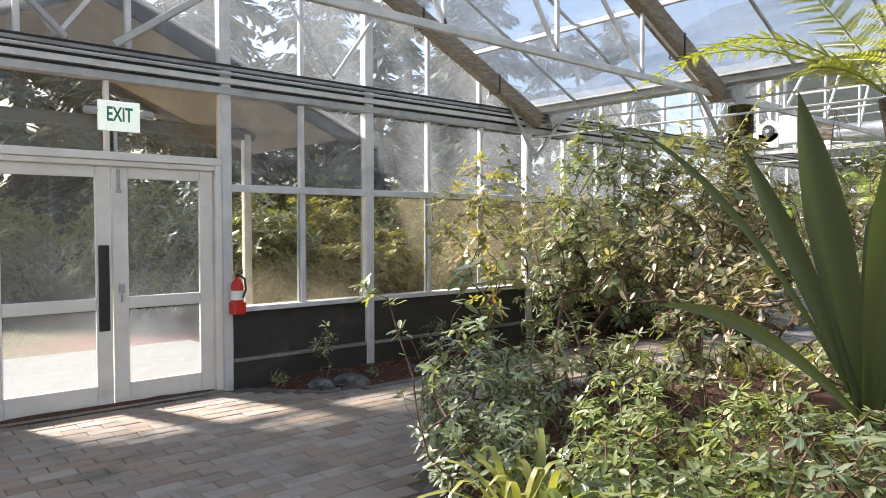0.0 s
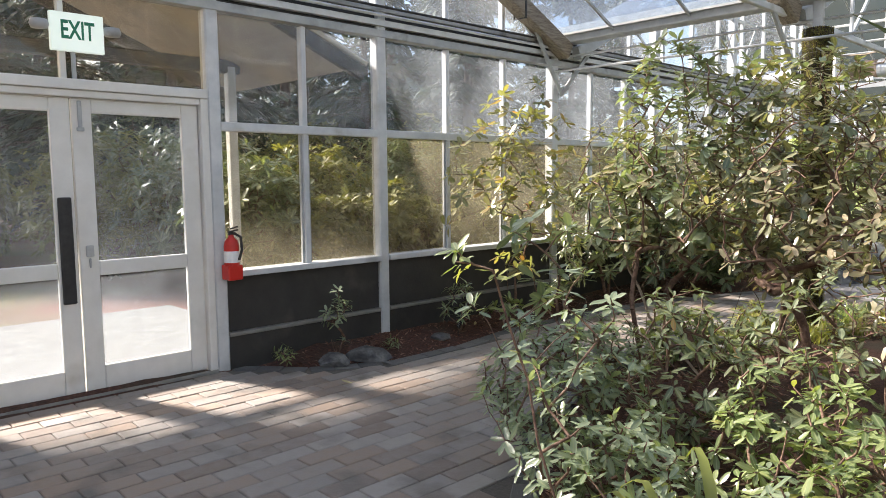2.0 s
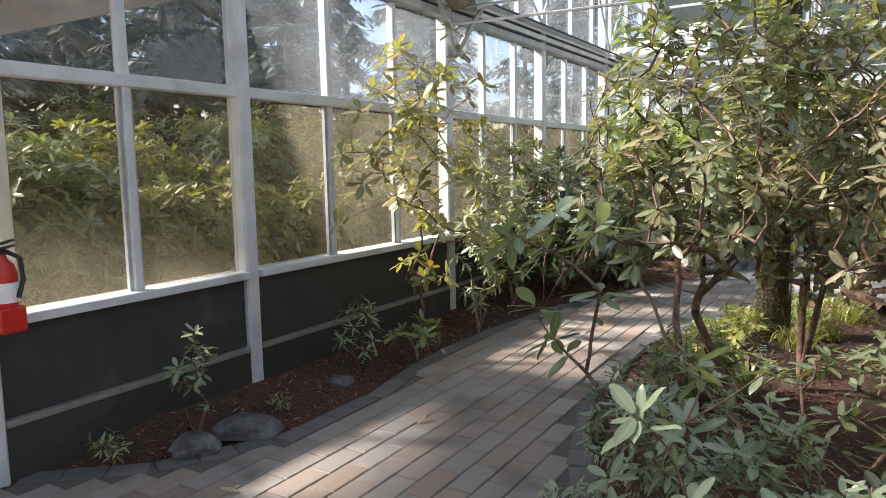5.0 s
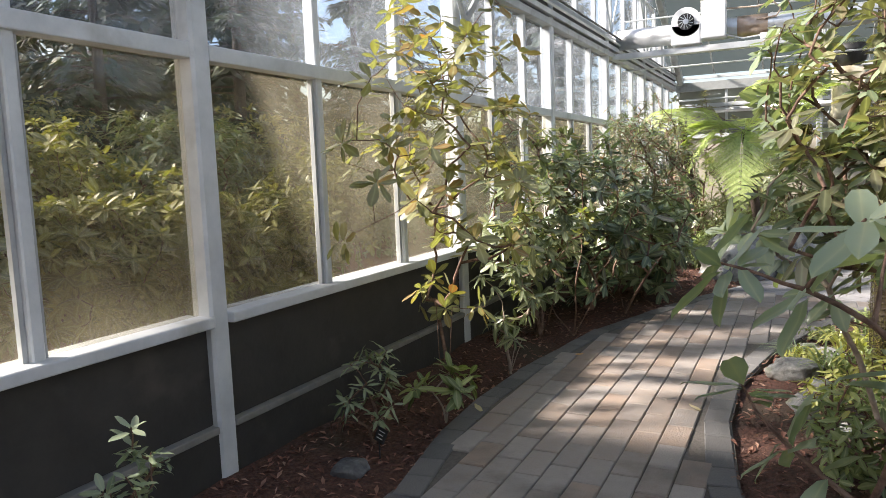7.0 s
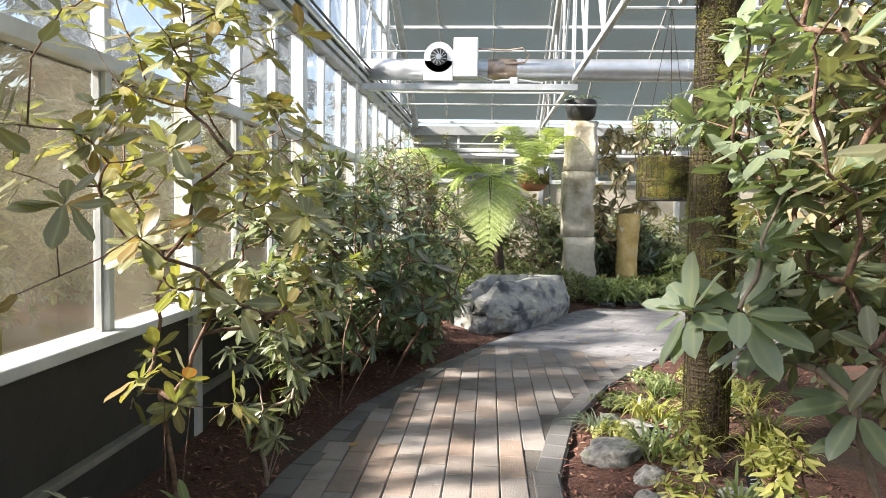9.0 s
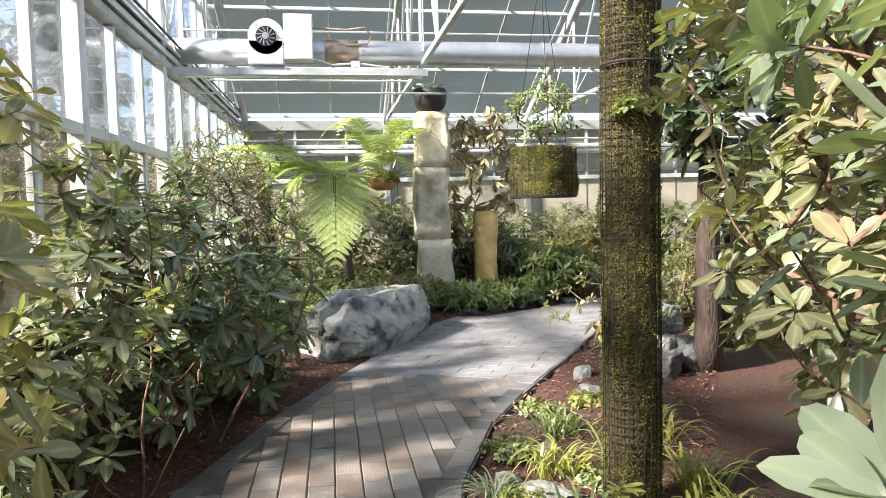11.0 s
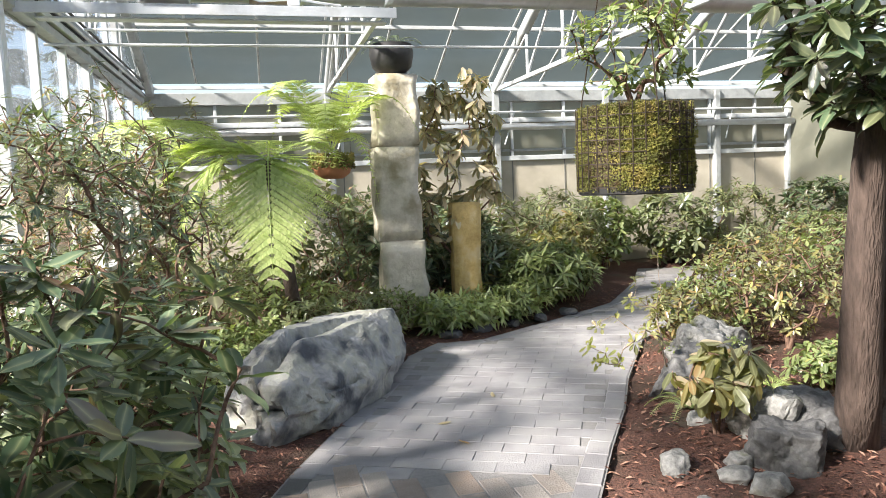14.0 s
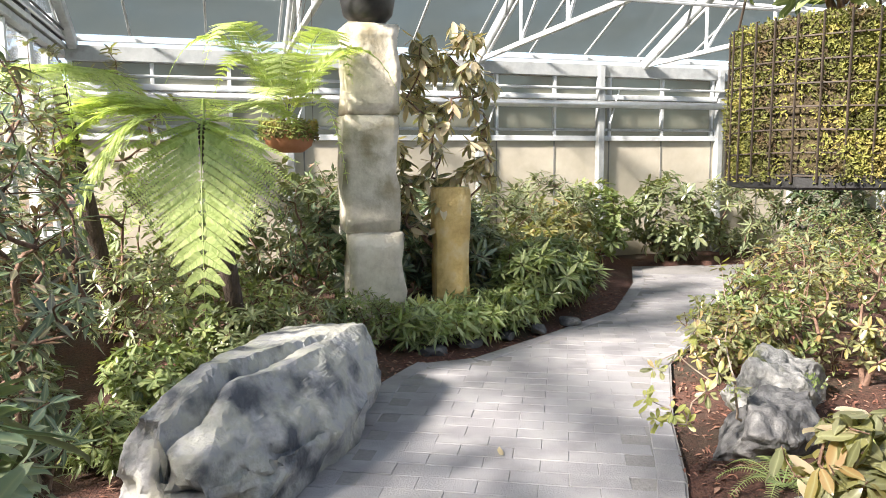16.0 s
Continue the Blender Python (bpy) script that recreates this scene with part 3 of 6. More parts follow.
def bed_z(x, y):
    if inside(x, y, PAVED):
        return -0.075
    d = min(edge_gap(x, y, LEFT), edge_gap(x, y, RIGHT))
    n = noise.noise((x * 1.7, y * 1.7, 0.0))
    return -0.03 + min(0.5, d) * 0.16 + 0.03 * n


nx, ny = 74, 141
gx, gy2 = np.linspace(0.04, EAST, nx), np.linspace(BACK, FAR, ny)
bv = [(x, y, bed_z(x, y) + 0.012 * noise.noise((x * 9, y * 9, 3.0))) for y in gy2 for x in gx]
bf = [(j * nx + i, j * nx + i + 1, (j + 1) * nx + i + 1, (j + 1) * nx + i) for j in range(ny - 1) for i in range(nx - 1)]
part("planting_bed", (np.array(bv), bf), MULCH, smooth=True, kind="structure", label="planting beds of dark reddish bark mulch", category="soil")
rng = np.random.default_rng(4)
cv, cf = [], []
for x, y in np.column_stack([rng.uniform(0.1, 6.5, 36000), rng.uniform(-1.6, 12.5, 36000)]):
    if inside(x, y, PAVED) and edge_gap(x, y, LEFT) > 0.02 and edge_gap(x, y, RIGHT) > 0.02:
        continue
    if edge_gap(x, y, LEFT) > 0.9 and edge_gap(x, y, RIGHT) > 1.3:
        continue
    a, s, t = rng.uniform(0, 6.28), rng.uniform(0.009, 0.03), rng.uniform(-0.5, 0.5)
    c, d, z = math.cos(a), math.sin(a), max(bed_z(x, y), -0.02) + rng.uniform(0.002, 0.02)
    k = len(cv)
    w = s * rng.uniform(0.25, 0.5)
    cv += [(x + c * s, y + d * s, z + t * s), (x - d * w, y + c * w, z + 0.004), (x - c * s, y - d * s, z - t * s), (x + d * w, y - c * w, z + 0.006)]
    cf.append((k, k + 1, k + 2, k + 3))
part("bark_chips", (np.array(cv), cf), CHIP, kind="stuff", label="loose reddish bark chips strewn on the beds", category="mulch")

# ---- the doors ----
door_set = thing("door_1", (0, -1.03, 0), "closed pair of white-framed glass doors with a black push plate", "door", kind="structure")
part("jamb", join(soft_block(-0.07, -0.12, 0, 0.07, -0.058, 2.15), soft_block(-0.07, -2.062, 0, 0.07, -2.0, 2.15)), DOORWHITE, door_set)
part("head", join(soft_block(-0.08, -2.062, 2.15, 0.08, -0.058, 2.22), soft_block(-0.06, -2.062, 2.1, 0.06, -0.12, 2.148)), DOORWHITE, door_set)
part("threshold", soft_block(-0.09, -2.06, -0.02, 0.09, -0.06, 0.025), LEDGE, door_set)
for y0, y1 in ((-1.995, -1.035), (-1.025, -0.125)):
    leaf = part("door_leaf", join(soft_block(-0.022, y0, 0.03, 0.022, y0 + 0.13, 2.095), soft_block(-0.022, y1 - 0.13, 0.03, 0.022, y1, 2.095), soft_block(-0.022, y0 + 0.13, 0.03, 0.022, y1 - 0.13, 0.21), soft_block(-0.022, y0 + 0.13, 0.86, 0.022, y1 - 0.13, 0.965), soft_block(-0.022, y0 + 0.13, 2.0, 0.022, y1 - 0.13, 2.095)), DOORWHITE, door_set)
    pane(leaf, [(0, y0 + 0.12, 0.2), (0, y1 - 0.12, 0.2), (0, y1 - 0.12, 0.87), (0, y0 + 0.12, 0.87)], GLASS)
    pane(leaf, [(0, y0 + 0.12, 0.95), (0, y1 - 0.12, 0.95), (0, y1 - 0.12, 2.01), (0, y0 + 0.12, 2.01)], GLASS)
    if y1 < -1.03:
        part("push_plate", soft_block(0.024, -1.15, 0.68, 0.045, -1.06, 1.42, 0.01), BLACK, leaf, "black push plate")
    else:
        part("latch", join(soft_block(0.023, -0.985, 1.0, 0.04, -0.93, 1.08), soft_block(0.023, -0.965, 0.92, 0.035, -0.95, 0.99)), GREY, leaf, "small metal lock")
        part("top_bolt", join(soft_block(0.023, -0.99, 1.9, 0.04, -0.96, 2.08), soft_block(0.023, -1.0, 1.87, 0.045, -0.95, 1.9)), GREY, leaf)
part("fanlight_mullion", beam((0, -1.06, 2.22), (0, -1.06, 2.83), 0.04, 0.06, (1, 0, 0)), DOORWHITE, wall)
for y0, y1 in ((-2.06, -1.06), (-1.06, -0.05)):
    pane(wall, [(-0.01, y0, 2.2), (-0.01, y1, 2.2), (-0.01, y1, 2.84), (-0.01, y0, 2.84)], GLASS_LOW)


def lettering(text, size, where, turn, mat, parent, name="letters"):
    cu = bpy.data.curves.new(name, 'FONT')
    cu.body, cu.size, cu.extrude, cu.align_x, cu.align_y = text, size, 0.002, 'CENTER', 'CENTER'
    cu.offset = 0.0035
    tmp = bpy.data.objects.new(name, cu)
    scene.collection.objects.link(tmp)
    dg = bpy.context.evaluated_depsgraph_get()
    me = bpy.data.meshes.new_from_object(tmp.evaluated_get(dg))
    bpy.data.objects.remove(tmp)
    m = Matrix.Translation(where) @ turn
    me.transform(m)
    data = (np.array([v.co[:] for v in me.vertices]), [tuple(p.vertices) for p in me.polygons])
    bpy.data.meshes.remove(me)
    return part(name, data, mat, parent)


sign = thing("exit_sign", (0.06, -0.97, 2.4), "white exit sign with green letters over the doors", "exit sign")
part("sign_body", soft_block(0.035, -1.14, 2.40, 0.075, -0.80, 2.655, 0.006), SIGNFACE, sign)
facing_x = Matrix(((0, 0, 1, 0), (1, 0, 0, 0), (0, 1, 0, 0), (0, 0, 0, 1)))
lettering("EXIT", 0.17, (0.076, -0.97, 2.535), facing_x @ Matrix.Diagonal((0.62, 1.0, 1, 1)), GREEN_INK, sign)
part("stem", beam((0.05, -1.0, 2.22), (0.05, -1.0, 2.4), 0.025, 0.025), GREY, sign)
for y in (-1.2, -0.74):
    part("spot_lamp", lathe([(0.012, -0.03), (0.05, -0.028), (0.06, 0.0), (0.05, 0.028), (0.012, 0.03)], (0.06, y, 2.56), 14), GREY, sign, smooth=True)

ext = thing("fire_extinguisher", (0.12, 0.05, 0.8), "red fire extinguisher with a white label on a wall bracket", "fire extinguisher")
part("cylinder", lathe([(0.03, 0.83), (0.055, 0.84), (0.06, 0.87), (0.06, 1.05), (0.05, 1.09), (0.022, 1.12), (0.02, 1.14)], (0.13, 0.06, -0.04), 20), RED, ext, smooth=True)
part("holder", soft_block(0.062, 0.0, 0.74, 0.19, 0.125, 0.86, 0.012), RED, ext)
part("label", lathe([(0.0605, 0.94), (0.0625, 0.941), (0.0625, 1.03), (0.0605, 1.031)], (0.13, 0.06, -0.06), 20), TIN, ext)
part("valve", join(soft_block(0.115, 0.04, 1.09, 0.145, 0.08, 1.13), beam((0.13, 0.06, 1.125), (0.2, 0.08, 1.14), 0.02, 0.012), beam((0.13, 0.06, 1.145), (0.2, 0.08, 1.165), 0.02, 0.012)), BLACK, ext)
part("hose", tube([(0.14, 0.08, 1.11), (0.19, 0.11, 1.08), (0.195, 0.115, 0.98), (0.19, 0.09, 0.9)], 0.011, sides=8), BLACK, ext)

# ---- porch outside ----
porch = thing("porch_roof", (-1.5, -1.05, 0), "gabled entrance canopy with dark fascia on white posts", "canopy")
for s in (-1, 1):
    part("canopy_panel", beam((-1.55, -1.05, 3.78), (-1.55, -1.05 + s * 2.75, 2.62), 2.7, 0.05, (0, 0, 1)), PORCHWOOD, porch)
    for x in (-0.25, -2.9):
        part("fascia", beam((x, -1.05, 3.72), (x, -1.05 + s * 2.75, 2.56), 0.06, 0.2), PORCHDARK, porch)
for y in (-3.3, 1.2):
    part("porch_post", beam((-2.0, y, -0.1), (-2.0, y, 2.75), 0.1, 0.1), WHITE, porch)
part("tie_beam", beam((-2.0, -3.4, 2.75), (-2.0, 1.3, 2.75), 0.09, 0.14), PORCHDARK, porch)

# ---- heater duct ----
DY, DZ = 9.62, 3.1
duct = thing("heater_duct", (4, DY, DZ), "long galvanised air duct with a blower, hung under the roof", "air duct")
part("duct_tube", tube([(0.02, DY, DZ), (1.6, DY, DZ), (1.62, DY, DZ), (4.1, DY, DZ), (4.12, DY, DZ), (EAST - 0.1, DY, DZ)], 0.135, sides=24), STEEL, duct, smooth=True)
for x in (0.05, 2.02, 4.1, 6.5):
    part("seam_ring", tube([(x - 0.015, DY, DZ), (x + 0.015, DY, DZ)], 0.141, sides=24), STEEL, duct)
part("copper_sleeve", tube([(1.62, DY, DZ), (1.98, DY, DZ)], 0.139, sides=24), COPPER, duct, "worn brownish metal sleeve", smooth=True)
hous = part("blower_housing", join(tube([(1.02, DY - 0.2, 3.19), (1.02, DY - 0.34, 3.19)], 0.185, sides=28), soft_block(0.83, DY - 0.34, 2.9, 1.2, DY - 0.13, 3.16, 0.015)), TIN, duct, "white blower housing")
part("intake_ring", tube([(1.02, DY - 0.341, 3.19), (1.02, DY - 0.352, 3.19)], 0.105, sides=24), BLACK, hous)
part("hub", tube([(1.02, DY - 0.353, 3.19), (1.02, DY - 0.375, 3.19)], 0.035, sides=14), STEEL, hous)
for k in range(12):
    a = k * math.pi / 6
    part("fan_blade", beam((1.02 + 0.04 * math.cos(a), DY - 0.36, 3.19 + 0.04 * math.sin(a)), (1.02 + 0.095 * math.cos(a + 0.3), DY - 0.36, 3.19 + 0.095 * math.sin(a + 0.3)), 0.006, 0.01), GREY, hous)
part("control_box", soft_block(1.2, DY - 0.34, 2.955, 1.5, DY - 0.14, 3.43, 0.012), TIN, duct, "white enamel control box")
part("yellow_hose", tube([(1.5, DY - 0.2, 3.32), (1.85, DY - 0.2, 3.3), (2.05, DY - 0.2, 3.33), (2.13, DY - 0.17, 3.25), (2.08, DY - 0.14, 3.17), (1.85, DY - 0.13, 3.15)], 0.012, sides=7), PALEBARK, duct)
part("cable", tube([(1.5, DY - 0.25, 2.98), (1.7, DY - 0.25, 2.92), (1.95, DY - 0.25, 2.94), (2.3, DY - 0.24, 2.9)], 0.009, sides=6), WHITE, duct)
part("junction_box", soft_block(1.9, DY - 0.28, 2.89, 1.99, DY - 0.22, 2.96), TIN, duct)
part("support_rail", join(soft_block(0.05, DY - 0.3, 2.86, 2.72, DY - 0.16, 2.875, 0.003), soft_block(0.05, DY - 0.31, 2.8, 2.72, DY - 0.295, 2.876, 0.003)), WHITE, duct)
part("support_rail", soft_block(0.05, DY + 0.12, 2.86, 2.72, DY + 0.24, 2.875, 0.003), WHITE, duct)
for x in (2.7, 5.4, 8.1):
    part("hanger", join(tube([(x, DY - 0.14, DZ), (x, DY - 0.14, 4.9)], 0.008, sides=5), tube([(x, DY + 0.14, DZ), (x, DY + 0.14, 4.9)], 0.008, sides=5)), STEEL, duct)
for z in (2.72, 3.42):
    part("conduit", tube([(0.05, DY + 0.4, z), (EAST - 0.1, DY + 0.4, z)], 0.012, sides=6), WHITE, duct)


# ---- stones ----
def boulder(name, base, size, mat, label, turn=0.0, seed=0, rough=0.22, flat=0.55, detail=4, category="boulder", planes=None):
    """A broken rock: a sphere cut by random planes, then roughened."""
    r = random.Random(seed)
    bm = bmesh.new()
    bmesh.ops.create_icosphere(bm, subdivisions=detail, radius=1.0)
    cuts = [(Vector((r.uniform(-1, 1), r.uniform(-1, 1), r.uniform(-0.5, 1))).normalized(), r.uniform(0.55, 0.8)) for _ in range(11)]
    cuts.append((Vector((0.05, -0.1, 1)).normalized(), flat))
    if planes:
        cuts = [(Vector(n).normalized(), d) for n, d in planes]
    off = Vector((seed * 3.1, seed * 1.7, 0))
    for v in bm.verts:
        for n, d in cuts:
            over = v.co.dot(n) - d
            if over > 0:
                v.co -= n * over * 0.96
        p = v.co.copy()
        v.co += p.normalized() * (rough * 0.35 * noise.noise(p * 1.8 + off) + rough * 0.16 * noise.noise(p * 6 + off) + rough * 0.1 * noise.noise(p * 15 + off) - (0.05 * abs(noise.noise(Vector((p.x * 5, p.y * 3, p.z * 3)) + off)) * max(0.0, 1 - p.normalized().z * 1.6) if planes else 0.0))
        v.co.z = max(v.co.z, -0.45)
    m = Matrix.Translation(Vector(base) + Vector((0, 0, size[2] * 0.42))) @ Matrix.Rotation(radians(turn), 4, 'Z') @ Matrix.Diagonal((*size, 1))
    bmesh.ops.transform(bm, matrix=m, verts=bm.verts)
    data = unpack(bm)
    ob = part(name, data, mat, None, label, category=category)
    for p in ob.data.polygons:
        p.use_smooth = detail > 3
    return ob


def long_boulder():
    """A long split rock: a pale slab top falling away from the walker, a crevice, and a chipped face undercut towards the path."""
    r = random.Random(17)
    bm = bmesh.new()
    bmesh.ops.create_icosphere(bm, subdivisions=6, radius=1.35)
    cuts = [((0.2, 0.1, 1), 0.56), ((-0.05, -0.86, 0.5), 0.6), ((0.2, -0.95, -0.22), 0.66), ((-0.25, -0.95, -0.3), 0.66), ((0.3, -0.8, 0.45), 0.66),
            ((0, 1, 0.15), 0.74), ((-0.1, 0.7, 0.7), 0.72), ((-1, 0.2, 0.12), 0.88), ((-0.75, -0.6, 0.1), 0.86), ((-0.7, 0.1, 0.7), 0.86),
            ((1, 0, 0.15), 0.87), ((0.8, -0.55, 0.15), 0.92), ((0.75, 0.6, 0.3), 0.92), ((0.6, 0.0, 0.8), 0.74)]
    cuts = [(Vector(n).normalized(), d) for n, d in cuts]
    for _ in range(26):
        n = Vector((r.uniform(-1, 1), r.uniform(-1.2, -0.2), r.uniform(-0.45, 0.5))).normalized()
        far = min((d / max(0.05, n.dot(c)) for c, d in cuts if n.dot(c) > 0.3), default=0.8)
        cuts.append((n, min(1.05, far) * r.uniform(0.96, 1.02)))
    for v in bm.verts:
        for _ in range(2):
            for n, d in cuts:
                over = v.co.dot(n) - d
                if over > 0:
                    v.co -= n * over
        p = v.co.copy()
        up = p.normalized().z
        wob = noise.noise(p * 2.2 + Vector((4, 1, 0)))
        seam = -0.05 - 0.4 * (p.x + 0.2) + 0.1 * wob
        open_by = min(1.0, max(0.0, (0.3 - p.x) * 1.6))
        if up > 0.05:
            v.co.z -= 0.2 * open_by * math.exp(-((p.y - seam) / 0.025) ** 2)
            if p.y < seam:
                v.co.z -= 0.13 * open_by
        chip = abs(noise.noise(Vector((p.x * 5, p.y * 3, p.z * 3.4)) + Vector((9, 2, 5))))
        side = max(0.0, 1 - max(0.0, up) * 1.5)
        v.co += p.normalized() * (0.035 * noise.noise(p * 3) + 0.02 * noise.noise(p * 9) + 0.012 * noise.noise(p * 22) - 0.2 * max(0.0, chip - 0.12) * side)
        v.co.z = max(v.co.z, -0.45)
    m = Matrix.Translation(Vector((2.13, 9.0, 0.21))) @ Matrix.Rotation(radians(62), 4, 'Z') @ Matrix.Diagonal((1.28, 0.58, 0.6, 1))
    bmesh.ops.transform(bm, matrix=m, verts=bm.verts)
    ob = part("boulder", unpack(bm), ROCK, None, "long grey boulder with a pale flat top beside the path", category="boulder")
    for p in ob.data.polygons:
        p.use_smooth = True
    ob.data.set_sharp_from_angle(angle=radians(32))


long_boulder()
boulder("dark_stone", (0.55, 0.72, 0), (0.14, 0.12, 0.09), ROCK_DARK, "small dark stone lying in the mulch", 20, 3, detail=3, category="stone")
boulder("dark_stone", (0.6, 1.05, 0), (0.2, 0.15, 0.1), ROCK_DARK, "flat dark stone lying in the mulch", 50, 4, detail=3, category="stone")
boulder("dark_stone", (0.5, 2.0, 0), (0.13, 0.1, 0.06), ROCK_DARK, "flat dark stone half sunk in the mulch", 80, 5, detail=3, category="stone")
r = random.Random(8)
for i, (x, y, s) in enumerate([(2.38, 4.25, 0.19), (2.6, 4.62, 0.17), (2.5, 3.95, 0.13), (2.72, 4.05, 0.12), (2.42, 3.55, 0.15), (2.62, 3.2, 0.14), (2.85, 3.75, 0.12), (2.45, 4.9, 0.12), (2.75, 5.25, 0.13)]):
    boulder("edging_stone", (x, y, 0.0), (s, s * r.uniform(0.7, 0.95), s * 0.65), STONE, "grey mossy stone edging the planting bed", r.uniform(0, 180), 20 + i, rough=0.4, detail=4, category="stone")
for i, (x, y, s) in enumerate([(3.42, 6.35, 0.1), (3.72, 6.62, 0.1), (3.55, 6.85, 0.12), (3.86, 6.78, 0.1), (3.3, 6.2, 0.09), (3.8, 6.45, 0.12), (4.05, 7.35, 0.1)]):
    boulder("pale_stone", (x, y, 0.02), (s, s * 0.8, s * 0.8), STONE, "pale rounded stone in the mulch", r.uniform(0, 180), 40 + i, rough=0.35, detail=4, category="stone")
boulder("dark_boulder", (4.45, 6.95, 0), (0.36, 0.28, 0.26), ROCK_DARK, "dark angular boulder in the mulch", 40, 64, rough=0.5, detail=5)
boulder("dark_boulder", (4.12, 6.72, 0), (0.32, 0.24, 0.24), ROCK_DARK, "dark grey angular boulder beside the pale stones", 15, 66, rough=0.5, detail=5)
boulder("dark_boulder", (4.25, 7.05, 0), (0.26, 0.24, 0.3), STONE, "dark grey split boulder in the mulch", 70, 67, rough=0.5, detail=5)
boulder("mossy_boulder", (4.45, 8.0, 0), (0.42, 0.3, 0.3), ROCK_DARK, "dark grey boulder with a mossy top", 25, 61, rough=0.5, detail=5)
boulder("mossy_boulder", (4.72, 8.35, 0.02), (0.38, 0.26, 0.36), STONE, "grey boulder with a flat mossy top", 15, 62, rough=0.5, detail=5)
boulder("mossy_boulder", (5.05, 8.55, 0.02), (0.3, 0.24, 0.3), STONE, "pale grey boulder in the planting bed", 60, 63, rough=0.5, detail=5)
for i, x in enumerate((3.35, 3.7, 4.1, 4.45, 4.85)):
    boulder("edging_stone", (x, 10.4 + (x - 3.3) * 0.42, 0.0), (0.13, 0.08, 0.07), ROCK_DARK, "dark edging stone beside the path", 30 * i, 70 + i, detail=3, category="stone")


def pillar(name, x0, x1, y0, y1, top, mat, label, joints, seed):
    """A squared natural column of stacked rough blocks."""
    t = thing(name, ((x0 + x1) / 2, (y0 + y1) / 2, 0), label, "stone column")
    rr = random.Random(seed)
    zs = [-0.05] + joints + [top]
    for a, b in zip(zs, zs[1:]):
        bm = bmesh.new()
        v, f = block(x0 + rr.uniform(-0.02, 0.02), y0, a + 0.002, x1 + rr.uniform(-0.02, 0.02), y1, b)
        bvs = [bm.verts.new(p) for p in v]
        for q in f:
            bm.faces.new([bvs[i] for i in q])
        bmesh.ops.bevel(bm, geom=bm.edges[:], offset=0.014, segments=2, affect='EDGES')
        for _ in range(3):
            bmesh.ops.subdivide_edges(bm, edges=[e for e in bm.edges if e.calc_length() > 0.09], cuts=1, use_grid_fill=True)
        for vv in bm.verts:
            p = vv.co + Vector((seed, 0, 0))
            vv.co += Vector((noise.noise(p * 4), noise.noise(p * 4 + Vector((9, 0, 0))), 0)) * 0.035 + Vector((noise.noise(p * 14), noise.noise(p * 14 + Vector((5, 0, 0))), 0)) * 0.009
        part("stone_block", unpack(bm), mat, t, smooth=True)
    return t


pillar("stone_column", 2.76, 3.2, 10.85, 11.2, 2.62, PILLAR, "tall pale weathered basalt column among the plants", [0.95, 1.9], 2)
pillar("stone_post", 3.58, 3.86, 11.05, 11.3, 1.3, OCHRE, "short ochre stone post among the plants", [], 5)
topper = thing("black_pot", (2.98, 11.0, 2.62), "round black pot on top of the stone column", "plant pot")
part("bowl", lathe([(0.12, 0.0), (0.2, 0.08), (0.225, 0.2), (0.215, 0.3), (0.18, 0.31), (0.17, 0.27)], (2.98, 11.0, 2.62), 22), BLACK, topper, smooth=True)


# ---- plants ----
def template(wide, rows, fold, curl, bulge=0.85):
    """Leaf of unit length along x; wide: half-width over length."""
    v, f = [(0, 0, 0)], []
    for s in rows:
        w = wide * (math.sin(math.pi * s ** bulge)) ** (0.8 if bulge < 1 else 0.62)
        z = -curl * s * s + 0.03 * math.sin(9 * s)
        v += [(s, -w, z + fold * w), (s, 0, z), (s, w, z + fold * w)]
    v.append((1, 0, -curl))
    f += [(0, 1, 2), (0, 2, 3)]
    for i in range(len(rows) - 1):
        k = 1 + 3 * i
        f += [(k, k + 3, k + 4, k + 1), (k + 1, k + 4, k + 5, k + 2)]
    k, t = 1 + 3 * (len(rows) - 1), len(v) - 1
    f += [(k, t, k + 1), (k + 1, t, k + 2)]
    return np.array(v, float), f


def frames(d, up):
    """Rotation rows (x along d, z near up) for arrays of directions."""
    d = d / np.linalg.norm(d, axis=1, keepdims=True)
    s = np.cross(up, d)
    s = s / np.maximum(np.linalg.norm(s, axis=1, keepdims=True), 1e-6)
    n = np.cross(d, s)
    return np.stack([d, s, n], axis=1)


def scatter(tpl, at, d, up, size, widen=1.0):
    """Copies of a leaf template as one mesh."""
    tv, tf = tpl
    at, size = np.asarray(at, float), np.asarray(size, float)
    R = frames(np.asarray(d, float), np.asarray(up, float))
    tv = tv * np.array([1, widen, 1])
    v = np.einsum('kj,njc->nkc', tv, R) * size[:, None, None] + at[:, None, :]
    k = len(tv)
    faces = []
    for i in range(len(at)):
        o = i * k
        faces += [tuple(a + o for a in q) for q in tf]
    return v.reshape(-1, 3), faces


